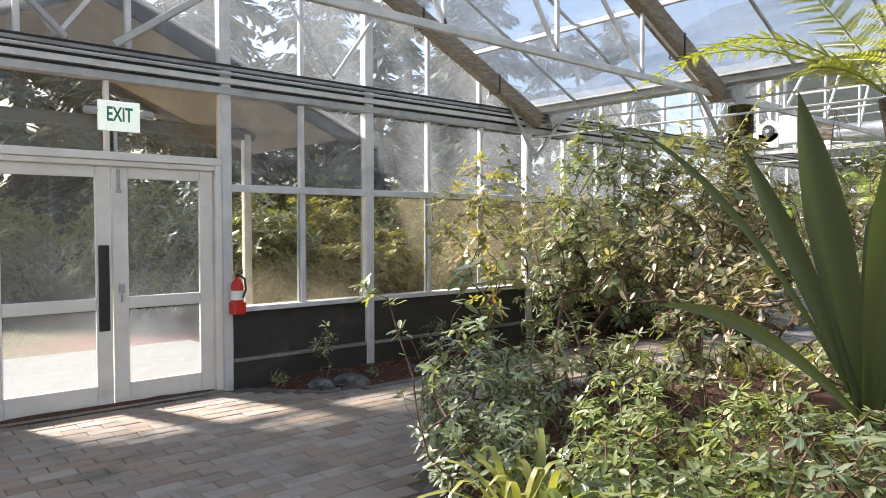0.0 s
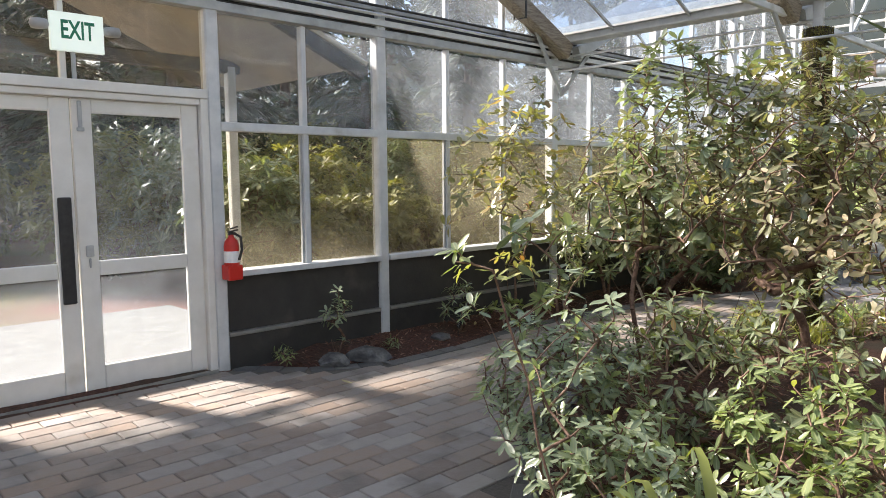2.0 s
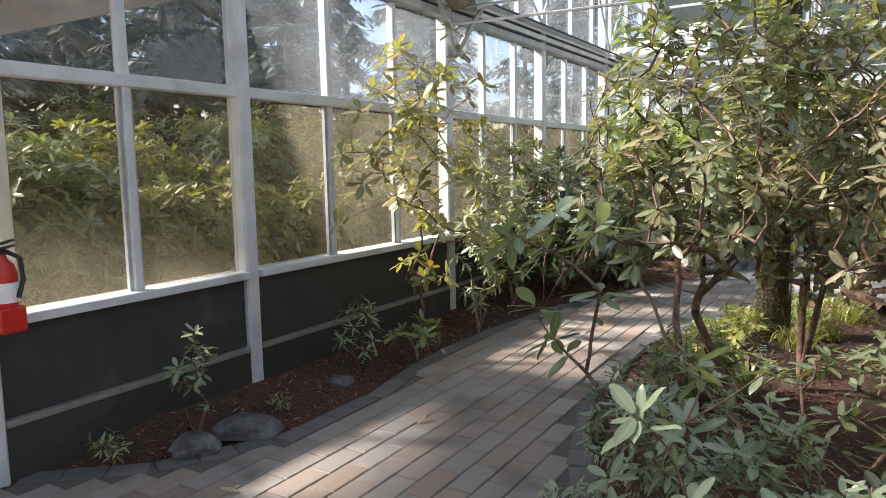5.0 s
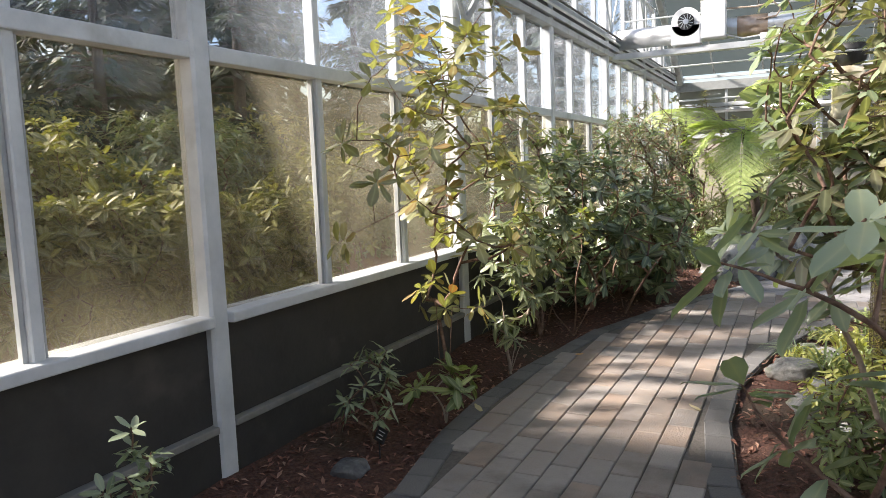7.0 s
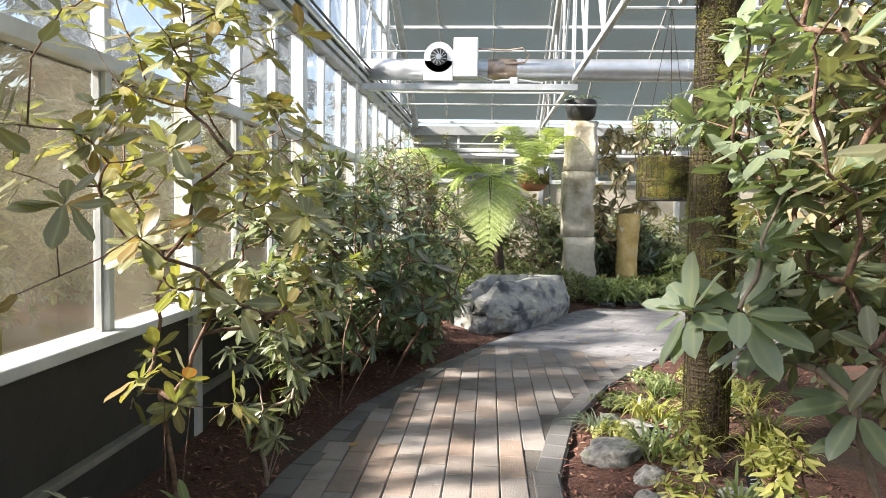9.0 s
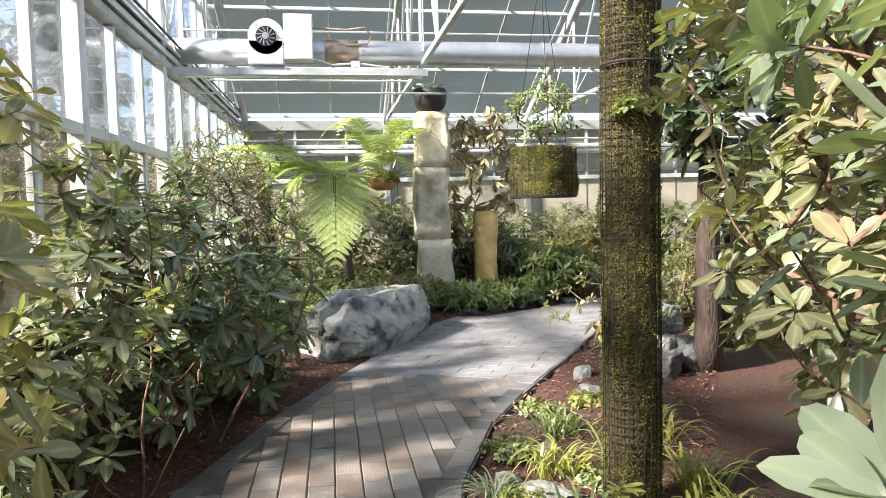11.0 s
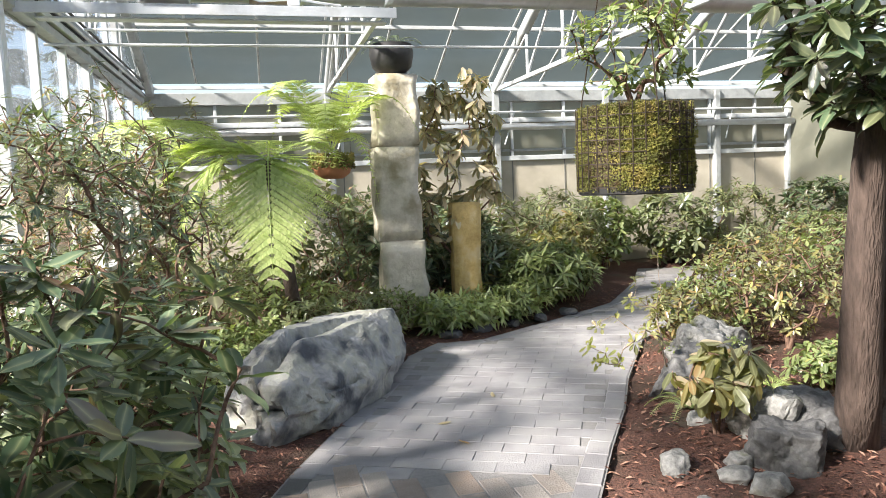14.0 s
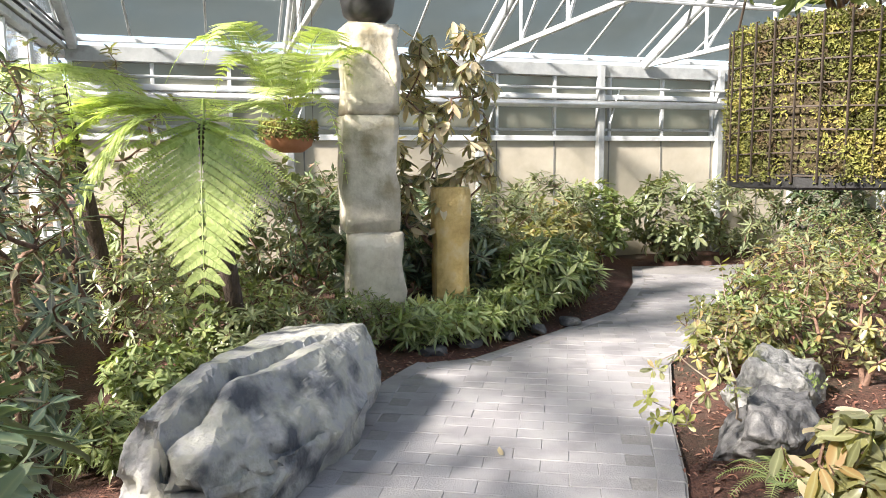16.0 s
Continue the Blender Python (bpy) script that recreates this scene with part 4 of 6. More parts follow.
LEAF_HI = {"broad": template(0.2, (0.16, 0.42, 0.7, 0.92), 0.18, 0.16, 1.2), "oval": template(0.18, (0.16, 0.45, 0.72, 0.92), 0.22, 0.15, 1.1), "lance": template(0.13, (0.2, 0.5, 0.8), 0.3, 0.22), "round": template(0.3, (0.2, 0.55, 0.88), 0.3, 0.1, 1.1), "obovate": template(0.22, (0.2, 0.45, 0.7, 0.92), 0.12, 0.12, 1.55)}
LEAF_LO = {"broad": template(0.23, (0.3, 0.8), 0.2, 0.12, 1.1), "oval": template(0.2, (0.3, 0.78), 0.25, 0.12, 1.1), "lance": template(0.13, (0.45,), 0.3, 0.15), "round": template(0.3, (0.5,), 0.3, 0.1), "obovate": template(0.22, (0.4, 0.8), 0.12, 0.12, 1.5)}
LEAF_MESH = {}


def ribbed(ob, tpl):
    """Marks the middle of each leaf, where its pale midrib runs."""
    k = len(tpl[0])
    one = np.array([1.0 if abs(p[1]) < 1e-6 else 0.0 for p in tpl[0]])
    n = len(ob.vertices) // k
    ob.attributes.new("rib", 'FLOAT', 'POINT').data.foreach_set("value", np.tile(one, n))


# the strip along which one can walk freely
CORRIDOR = [(6.6, -3.0), (5.3, -2.6), (4.4, -1.95), (3.7, -1.75), (2.4, -0.78), (1.95, -0.14), (1.65, 0.45), (1.5, 0.9), (1.72, 2.1), (1.7, 2.8), (1.62, 3.5), (1.64, 4.4), (1.77, 5.2)]


def whorls(rng, tips, axes, per, length, droop, jitter=0.25):
    """Leaf bases, directions, up vectors and sizes of rosettes at the tips."""
    n = len(tips)
    at, d, up, size = [], [], [], []
    for i in range(n):
        ax = axes[i] / np.linalg.norm(axes[i])
        s = np.cross(ax, [0.3, 0.2, 1.0])
        s /= max(1e-6, np.linalg.norm(s))
        w = np.cross(ax, s)
        k = max(3, int(per + rng.integers(-1, 2)))
        a0 = rng.uniform(0, 6.28)
        for j in range(k):
            a = a0 + 2.4 * j
            lift = rng.uniform(-0.15, 0.75) - droop
            rad = s * math.cos(a) + w * math.sin(a)
            v = rad + ax * lift + np.array([0, 0, -0.25 * droop]) + rng.normal(0, 0.12, 3)
            at.append(tips[i] - ax * rng.uniform(0, 0.05) + rad * 0.006)
            d.append(v)
            up.append(ax * 1.0 + np.array([0, 0, 0.6]) + rng.normal(0, 0.2, 3))
            size.append(length * rng.uniform(0.62, 1.15))
    return np.array(at), np.array(d), np.array(up), np.array(size)


def skeleton_of(rng, base, tips, root_n=3):
    """Joins each tip to the nearest older point, working outwards; returns twigs as (points, r0, r1)."""
    base = np.array(base, float)
    order = np.argsort(np.linalg.norm(tips - base, axis=1))
    nodes, parent, weight = [base], [-1], [1]
    c = tips.mean(axis=0)
    for k in range(root_n):
        g = base + (c - base) * 0.4 + rng.normal(0, 0.1, 3) * np.array([1, 1, 0.3]) * np.linalg.norm(c - base)
        nodes.append(g), parent.append(0), weight.append(1)
    where = {}
    for i in order:
        p = tips[i]
        arr = np.array(nodes)
        dist = np.linalg.norm(arr - p, axis=1) + 0.7 * np.maximum(0, np.linalg.norm(arr - base, axis=1) - np.linalg.norm(p - base) + 0.1) + 0.6 * np.maximum(0, arr[:, 2] - p[2])
        dist[0] += 0.25
        j = int(np.argmin(dist))
        mid = (nodes[j] + p) / 2 + rng.normal(0, 0.07, 3) * np.linalg.norm(p - nodes[j])
        nodes.append(mid), parent.append(j), weight.append(1)
        nodes.append(p), parent.append(len(nodes) - 2), weight.append(1)
        where[i] = len(nodes) - 1
    for i in range(len(nodes) - 1, 0, -1):
        weight[parent[i]] += weight[i]
    return nodes, parent, weight, where


def shrub(name, label, base, height, rx, ry, low, tips, leaf, per, mat, shape="oval", droop=0.1, seed=1, twig=0.0022, lean=(0, 0),
          bark=None, fine=True, singles=0, xmin=0.14, clear=0.45, category="shrub", accent=None, accent_n=0, shell=0.45, group="", thick=1.45, bare=0.0, tips_at=None):
    """A bush: stems that fork towards the tips of its crown, and leaf rosettes at each tip."""
    rng = np.random.default_rng(seed)
    pts, tries, tips = [], 0, int(tips * thick)
    cz, hz = (low + height) / 2, (height - low) / 2
    while not tips_at and len(pts) < tips and tries < tips * 30:
        tries += 1
        u = rng.normal(0, 1, 3)
        u = u / np.linalg.norm(u) * rng.uniform(shell, 1.0) ** 0.6
        lump = 1.0 + 0.28 * noise.noise(Vector((u[0] * 1.6 + seed, u[1] * 1.6, u[2] * 1.6)))
        p = np.array([base[0] + lean[0] + u[0] * rx * lump, base[1] + lean[1] + u[1] * ry * lump, base[2] + cz + u[2] * hz * lump])
        if p[0] < xmin or p[2] < base[2] + 0.06 or (xmin > 0 and p[1] > FAR - 0.3) or edge_gap(p[0], p[1], CORRIDOR) < clear:
            continue
        pts.append(p)
    tipsa = np.array(tips_at if tips_at else pts)
    nodes, parent, weight, where = skeleton_of(rng, base, tipsa)
    t = thing(name, base, label, category, group)
    segs = []
    for i in range(1, len(nodes)):
        a, b = nodes[parent[i]], nodes[i]
        r0, r1 = twig * weight[parent[i]] ** 0.42, twig * weight[i] ** 0.42
        r0 = min(r0, r1 * 1.8)
        segs.append(tube([a, (a + b) / 2 + rng.normal(0, 0.025, 3) * np.linalg.norm(b - a), b], r0, r1, 5 if fine else 4, False))
    part("stem", join(*segs), bark or BARK, t, smooth=True, kind="stuff")
    axes = []
    for i in range(len(tipsa)):
        k = where[i]
        v = nodes[k] - nodes[parent[k]]
        out = tipsa[i] - np.array([base[0] + lean[0], base[1] + lean[1], base[2] + cz])
        axes.append(v / max(1e-5, np.linalg.norm(v)) + 0.5 * out / max(1e-5, np.linalg.norm(out)) + np.array([0, 0, 0.7]))
    leafy_tips = np.flatnonzero(rng.uniform(0, 1, len(tipsa)) >= bare)
    at, d, up, size = whorls(rng, tipsa[leafy_tips], [axes[i] for i in leafy_tips], per, leaf, droop)
    # loose leaves along the twigs
    m = max(1, len(at) // 5)
    pick = rng.integers(0, len(tipsa), m)
    q = rng.uniform(0.2, 0.9, (m, 1))
    la = np.array([nodes[parent[where[i]]] for i in pick]) * (1 - q) + tipsa[pick] * q
    at, d = np.concatenate([at, la]), np.concatenate([d, rng.normal(0, 1, (m, 3)) * [1, 1, 0.5]])
    up, size = np.concatenate([up, np.tile([0, 0, 1.0], (m, 1)) + rng.normal(0, 0.3, (m, 3))]), np.concatenate([size, leaf * rng.uniform(0.5, 0.9, m)])
    ok = np.array([edge_gap(p[0], p[1], CORRIDOR) > clear * 0.7 and p[0] > xmin - 0.04 for p in at + d / np.linalg.norm(d, axis=1, keepdims=True) * size[:, None]])
    at, d, up, size = at[ok], d[ok], up[ok], size[ok]
    tpl = (LEAF_HI if fine else LEAF_LO)[shape]
    chosen = np.zeros(len(at), bool)
    if singles:
        near = np.argsort([edge_gap(p[0], p[1], CORRIDOR) for p in at])[:singles]
        chosen[near] = True
        key = (shape, mat.name)
        if key not in LEAF_MESH:
            me = bpy.data.meshes.new("leaf")
            me.from_pydata(tpl[0].tolist(), [], tpl[1])
            me.materials.append(mat)
            me.shade_smooth()
            ribbed(me, tpl)
            LEAF_MESH[key] = me
        R = frames(d[chosen], up[chosen])
        for p, rot, s in zip(at[chosen], R, size[chosen]):
            ob = new("leaf", LEAF_MESH[key])
            ob.parent = t
            m4 = Matrix(rot.T.tolist()).to_4x4() @ Matrix.Diagonal((s, s, s, 1))
            m4.translation = Vector(p) - Vector(base)
            ob.matrix_basis = m4
    rest = np.flatnonzero(~chosen)
    if accent and accent_n:
        acc = rng.choice(rest, min(accent_n, len(rest)), replace=False)
        ribbed(part("coloured_leaves", scatter(tpl, at[acc], d[acc], up[acc], size[acc]), accent, t, smooth=True, kind="stuff").data, tpl)
        rest = np.setdiff1d(rest, acc)
    ribbed(part("foliage", scatter(tpl, at[rest], d[rest], up[rest], size[rest]), mat, t, smooth=True, kind="stuff").data, tpl)
    return t


def arc_points(base, d, length, rise, sag, n=12):
    """A frond's midrib: leaves along d, lifts, then bows under its weight."""
    d = np.array([d[0], d[1], 0.0]) / max(1e-6, math.hypot(d[0], d[1]))
    out = []
    for i in range(n + 1):
        s = i / n
        out.append(np.array(base) + d * length * (s * (1 - 0.12 * s * sag)) + np.array([0, 0, length * (rise * s - sag * s * s)]))
    return out


PINNULE = template(0.17, (0.4,), 0.15, 0.1)


def frond_mesh(rng, mid, width, pairs=20, sub=17, shape=0.6, slant=0.28):
    """Pinnae in two rows along the midrib, each set with pinnules."""
    mid = [np.array(p) for p in mid]
    n = len(mid) - 1
    sub = int(sub * (1.0 + max(0.0, width - 0.3) * 1.1))
    at, dd, uu, sz = [], [], [], []
    stems = [tube(mid, 0.008 * width + 0.003, 0.0015, 5, False)]
    for i in range(pairs):
        s = 0.12 + 0.88 * i / pairs
        k = min(n - 1, int(s * n))
        q = s * n - k
        p = mid[k] * (1 - q) + mid[k + 1] * q
        t = mid[k + 1] - mid[k]
        t /= np.linalg.norm(t)
        side = np.cross(t, [0, 0, 1.0])
        if np.linalg.norm(side) < 0.2:
            side = np.array([1.0, 0, 0]) - t * t[0]
        side /= np.linalg.norm(side)
        nrm = np.cross(side, t)
        w = width * (math.sin(math.pi * (0.14 + 0.86 * s) ** shape) ** 0.8) * (1.02 - 0.35 * s)
        w = max(w, 0.03)
        for sg in (-1, 1):
            pd = side * sg + t * slant + nrm * rng.uniform(-0.1, 0.06)
            pd /= np.linalg.norm(pd)
            tipdrop = np.array([0, 0, -0.07 * w])
            ss = np.cross(pd, nrm)
            ss /= max(1e-6, np.linalg.norm(ss))
            stems.append(tube([p, p + pd * w * 0.5 + tipdrop * 0.2, p + pd * w + tipdrop], 0.0025, 0.0008, 3, False))
            for j in range(sub):
                v = 0.06 + 0.94 * j / sub
                pp = p + pd * w * v + tipdrop * v * v
                l = min(1.0, w / 0.2) * (min(0.05, 0.085 * width + 0.006) * (1 - v) ** 0.6 + 0.004) + 0.001
                for s2 in (-1, 1):
                    at.append(pp), dd.append(ss * s2 + pd * 0.5), uu.append(nrm + rng.normal(0, 0.12, 3)), sz.append(l)
    return join(*stems), scatter(PINNULE, np.array(at), np.array(dd), np.array(uu), np.array(sz), 1.5)


def fern(name, label, crown, fronds, mat, seed, trunk=None, width=0.34, category="fern"):
    rng = np.random.default_rng(seed)
    base = (crown[0], crown[1], trunk if trunk is not None else crown[2])
    t = thing(name, base, label, category)
    if trunk is not None:
        pts = [(crown[0] + 0.2 * (5 - i) / 5, crown[1] + 0.8 * (5 - i) / 5, trunk + (crown[2] - trunk) * i / 5) for i in range(6)]
        part("trunk", tube(pts, 0.07, 0.05, 10), TRUNKBARK, t, smooth=True)
    for ang, length, rise, sag, *broad in fronds:
        a = radians(ang)
        mid = arc_points(crown, (math.cos(a), math.sin(a)), length, rise, sag)
        wide = broad[0] if broad else width * length / 1.2
        st, lv = frond_mesh(rng, mid, wide, *((22, 22, 0.6, 0.75) if wide > 0.5 else (17, 15, 0.6, 0.35) if broad else ()))
        f = part("frond", lv, mat, t, smooth=False)
        part("midrib", st, mat, f)
    return t


def blades(name, label, base, n, length, width, spread, mat, seed, bend=0.8, category="plant", fold=0.2, rise=1.0, area=0.03):
    """A clump of strap leaves."""
    rng = np.random.default_rng(seed)
    t = thing(name, base, label, category)
    allm = []
    for i in range(n):
        a = rng.uniform(0, 6.28)
        l = length * rng.uniform(0.65, 1.1)
        o = np.array(base) + np.array([rng.uniform(-area, area), rng.uniform(-area, area), 0])
        out = np.array([math.cos(a), math.sin(a), 0]) * spread * rng.uniform(0.3, 1.2)
        s = np.array([-math.sin(a), math.cos(a), 0])
        v, f = [], []
        m = 7
        for j in range(m + 1):
            q = j / m
            c = o + out * l * q + np.array([0, 0, l * (rise * q - bend * q * q * rng.uniform(0.98, 1.02))])
            w = width * (1 - q ** 2.2) * (0.55 + 0.45 * min(1, q * 4))
            v += [c - s * w + np.array([0, 0, fold * w]), c, c + s * w + np.array([0, 0, fold * w])]
        for j in range(m):
            k = 3 * j
            f += [(k, k + 1, k + 4, k + 3), (k + 1, k + 2, k + 5, k + 4)]
        allm.append((np.array(v), f))
    if n <= 40:
        for md in allm:
            part("leaf", md, mat, t, smooth=True)
    else:
        part("foliage", join(*allm), mat, t, smooth=True, kind="stuff")
    return t


# shrubs by the glass wall
shrub("rhododendron", "tall open rhododendron with golden-green leaf whorls by the glass wall", (0.5, 3.05, 0.0), 2.55, 0.75, 0.9, 0.4, 105, 0.12, 8, LEAF_GOLD, "obovate", seed=11, twig=0.0013, singles=220, accent=LEAF_ORANGE, accent_n=16, clear=0.5, shell=0.15, thick=1.0)
shrub("rhododendron_sprout", "low young rhododendron shoots in the mulch", (0.62, 2.75, 0.0), 0.36, 0.2, 0.2, 0.16, 5, 0.12, 9, LEAF_GREEN, seed=12, bark=PALEBARK, singles=30)
shrub("rhododendron_sprout", "thin young shrub with grey-green leaves in the mulch", (0.42, 2.3, 0.0), 0.55, 0.16, 0.2, 0.12, 14, 0.09, 7, LEAF_BLUE, "lance", seed=13, singles=40)
shrub("rhododendron_sprout", "thin pale shrub with narrow drooping leaves", (0.62, 3.75, 0.0), 0.9, 0.25, 0.3, 0.25, 18, 0.11, 8, LEAF_MID, "lance", 0.5, seed=14, bark=PALEBARK, singles=40)
shrub("seedling", "slender young shrub with pale leaves by the wall", (0.42, 0.85, 0.0), 0.62, 0.12, 0.13, 0.12, 12, 0.07, 6, LEAF_BLUE, seed=15, singles=30)
shrub("seedling", "tiny bright green plant at the foot of the wall", (0.3, 0.42, 0.0), 0.17, 0.12, 0.12, 0.05, 6, 0.06, 7, LEAF_GREEN, "lance", seed=16, singles=20)
shrub("seedling", "tiny plant in the mulch", (0.5, 1.35, 0.0), 0.15, 0.1, 0.1, 0.05, 5, 0.06, 6, LEAF_MID, "lance", seed=17)
shrub("rhododendron", "dense grey-green rhododendron beside the path", (0.5, 4.75, 0.0), 1.75, 0.45, 0.7, 0.35, 95, 0.12, 8, LEAF_MID, seed=18, accent=LEAF_BROWN, accent_n=40, clear=0.75)
shrub("rhododendron", "dense dark-leaved rhododendron beside the path", (0.62, 5.9, 0.0), 1.7, 0.6, 0.75, 0.2, 125, 0.135, 8, LEAF_DARK, "oval", seed=19, accent=LEAF_RED, accent_n=90, singles=110, clear=0.75)
shrub("rhododendron", "low spreading rhododendron with fresh green leaves", (0.95, 6.75, 0.0), 1.1, 0.5, 0.6, 0.12, 80, 0.165, 8, LEAF_BLUE, "oval", seed=20, accent=LEAF_DARK, accent_n=420, singles=90)
shrub("azalea", "twiggy dark azalea behind the rhododendrons", (0.8, 7.5, 0.0), 2.0, 0.65, 0.7, 0.4, 230, 0.085, 9, LEAF_DARK, "lance", seed=21, accent=LEAF_RED, accent_n=260, fine=False)
shrub("azalea", "tall thin shrub with reddish young leaves by the glass", (0.5, 8.5, 0.0), 2.3, 0.5, 0.75, 0.5, 150, 0.09, 8, LEAF_DARK, "lance", 0.3, seed=22, fine=False, accent=LEAF_RED, accent_n=520)
shrub("camellia", "tall loose shrub with small leaves by the glass", (0.55, 9.9, 0.0), 2.3, 0.45, 0.6, 0.5, 100, 0.085, 8, LEAF_MID, seed=23, fine=False, accent=LEAF_RED, accent_n=300)
shrub("camellia", "tall loose green shrub by the far wall", (0.9, 11.6, 0.0), 2.6, 0.7, 0.7, 0.9, 60, 0.09, 7, LEAF_OLIVE, seed=24, fine=False, thick=1.0)

shrub("rhododendron", "glossy dark rhododendron rosettes leaning over the path edge", (0.92, 5.95, 0.0), 1.3, 0.5, 0.5, 0.5, 9, 0.165, 9, LEAF_DARK, "oval", seed=25, twig=0.0028, singles=120, clear=0.4, accent=LEAF_BLUE, accent_n=40,
      tips_at=[(1.45, 6.18, 1.2), (1.52, 5.98, 0.97), (1.1, 5.64, 1.05), (1.28, 5.5, 0.95), (1.3, 6.0, 1.1), (1.2, 5.8, 0.8), (1.4, 6.3, 0.9), (1.1, 5.9, 1.2), (1.42, 5.8, 0.7), (1.25, 6.2, 0.6), (1.46, 6.25, 0.6), (1.02, 5.5, 0.8), (1.2, 5.6, 0.6), (1.05, 5.75, 0.5)])
shrub("rhododendron_sprout", "upright lime-green new shoot among dull leaves", (0.72, 4.95, 0.0), 1.0, 0.1, 0.1, 0.8, 3, 0.11, 8, LEAF_LIME, "obovate", seed=26, twig=0.003, singles=20, clear=0.4, tips_at=[(0.8, 4.9, 1.04), (0.86, 4.84, 0.92), (0.78, 4.98, 0.86)])

# the big bed
shrub("rhododendron", "large rhododendron with big dull green leaves over the path", (3.2, 3.1, 0.0), 2.55, 0.8, 0.95, 0.75, 260, 0.1, 8, LEAF_OLIVE, "obovate", seed=31, twig=0.0017, singles=260, accent=LEAF_BLUE, accent_n=500, clear=1.0, shell=0.3, bare=0.22)
shrub("rhododendron", "large old rhododendron with a tangle of bare reddish branches", (3.75, 2.2, 0.0), 2.0, 0.85, 0.8, 0.8, 170, 0.09, 6, LEAF_OLIVE, "broad", seed=32, twig=0.0022, accent=LEAF_BROWN, accent_n=240, shell=0.25, bare=0.4)
shrub("rhododendron", "tall thin rhododendron with grey-green leaves", (2.75, 1.85, 0.0), 2.0, 0.5, 0.55, 0.9, 70, 0.095, 7, LEAF_OLIVE, seed=33, twig=0.0018, clear=0.6, singles=60, bare=0.25)
shrub("rhododendron", "rhododendron with large pale green leaf rosettes overhanging the path", (2.95, 2.4, 0.0), 2.7, 0.62, 0.38, 0.75, 150, 0.1, 8, LEAF_BLUE, "broad", seed=38, twig=0.0017, lean=(-0.2, -0.1), singles=220, clear=0.48, accent=LEAF_OLIVE, accent_n=600, bare=0.12)
shrub("rhododendron", "broad-leaved rhododendron branch reaching towards the path", (2.95, 0.95, 0.0), 1.45, 0.5, 0.3, 0.7, 9, 0.15, 7, LEAF_BLUE, "broad", seed=34, twig=0.003, singles=70, clear=0.3,
      tips_at=[(2.19, 1.05, 1.17), (2.38, 1.0, 1.12), (2.24, 1.22, 0.84), (2.48, 0.88, 1.28), (2.34, 1.16, 0.72), (2.6, 1.05, 0.95), (2.55, 1.2, 1.2)])
shrub("rhododendron", "rhododendron branches with large glossy blue-green rosettes over the path", (2.95, 2.35, 0.0), 1.45, 0.5, 0.3, 0.7, 9, 0.135, 10, LEAF_BLUE, "broad", seed=39, twig=0.0026, singles=140, clear=0.3, bark=PALEBARK,
      tips_at=[(2.22, 2.02, 1.15), (2.12, 2.1, 1.13), (2.27, 2.04, 1.3), (2.42, 2.2, 1.0), (2.5, 2.1, 1.25), (2.42, 2.26, 1.2), (2.3, 2.2, 1.04), (2.46, 2.0, 0.96), (2.62, 2.2, 1.12), (2.55, 1.9, 1.12), (2.7, 2.1, 1.4), (2.5, 2.15, 1.5), (2.36, 2.12, 1.44)])
shrub("rhododendron", "leafy rhododendron in the middle of the bed", (4.6, 1.7, 0.0), 1.45, 0.7, 0.7, 0.5, 110, 0.085, 6, LEAF_OLIVE, seed=35, accent=LEAF_BROWN, accent_n=160, fine=False, bare=0.35, twig=0.0018)
shrub("rhododendron", "tall leafy rhododendron deep in the bed", (5.6, 2.6, 0.0), 1.75, 0.9, 0.9, 0.4, 130, 0.1, 7, LEAF_OLIVE, seed=36, fine=False, bare=0.25)
shrub("rhododendron", "tall leafy rhododendron deep in the bed", (4.6, 3.9, 0.0), 2.3, 0.8, 0.8, 0.8, 130, 0.1, 7, LEAF_OLIVE, seed=37, fine=False, bare=0.25)
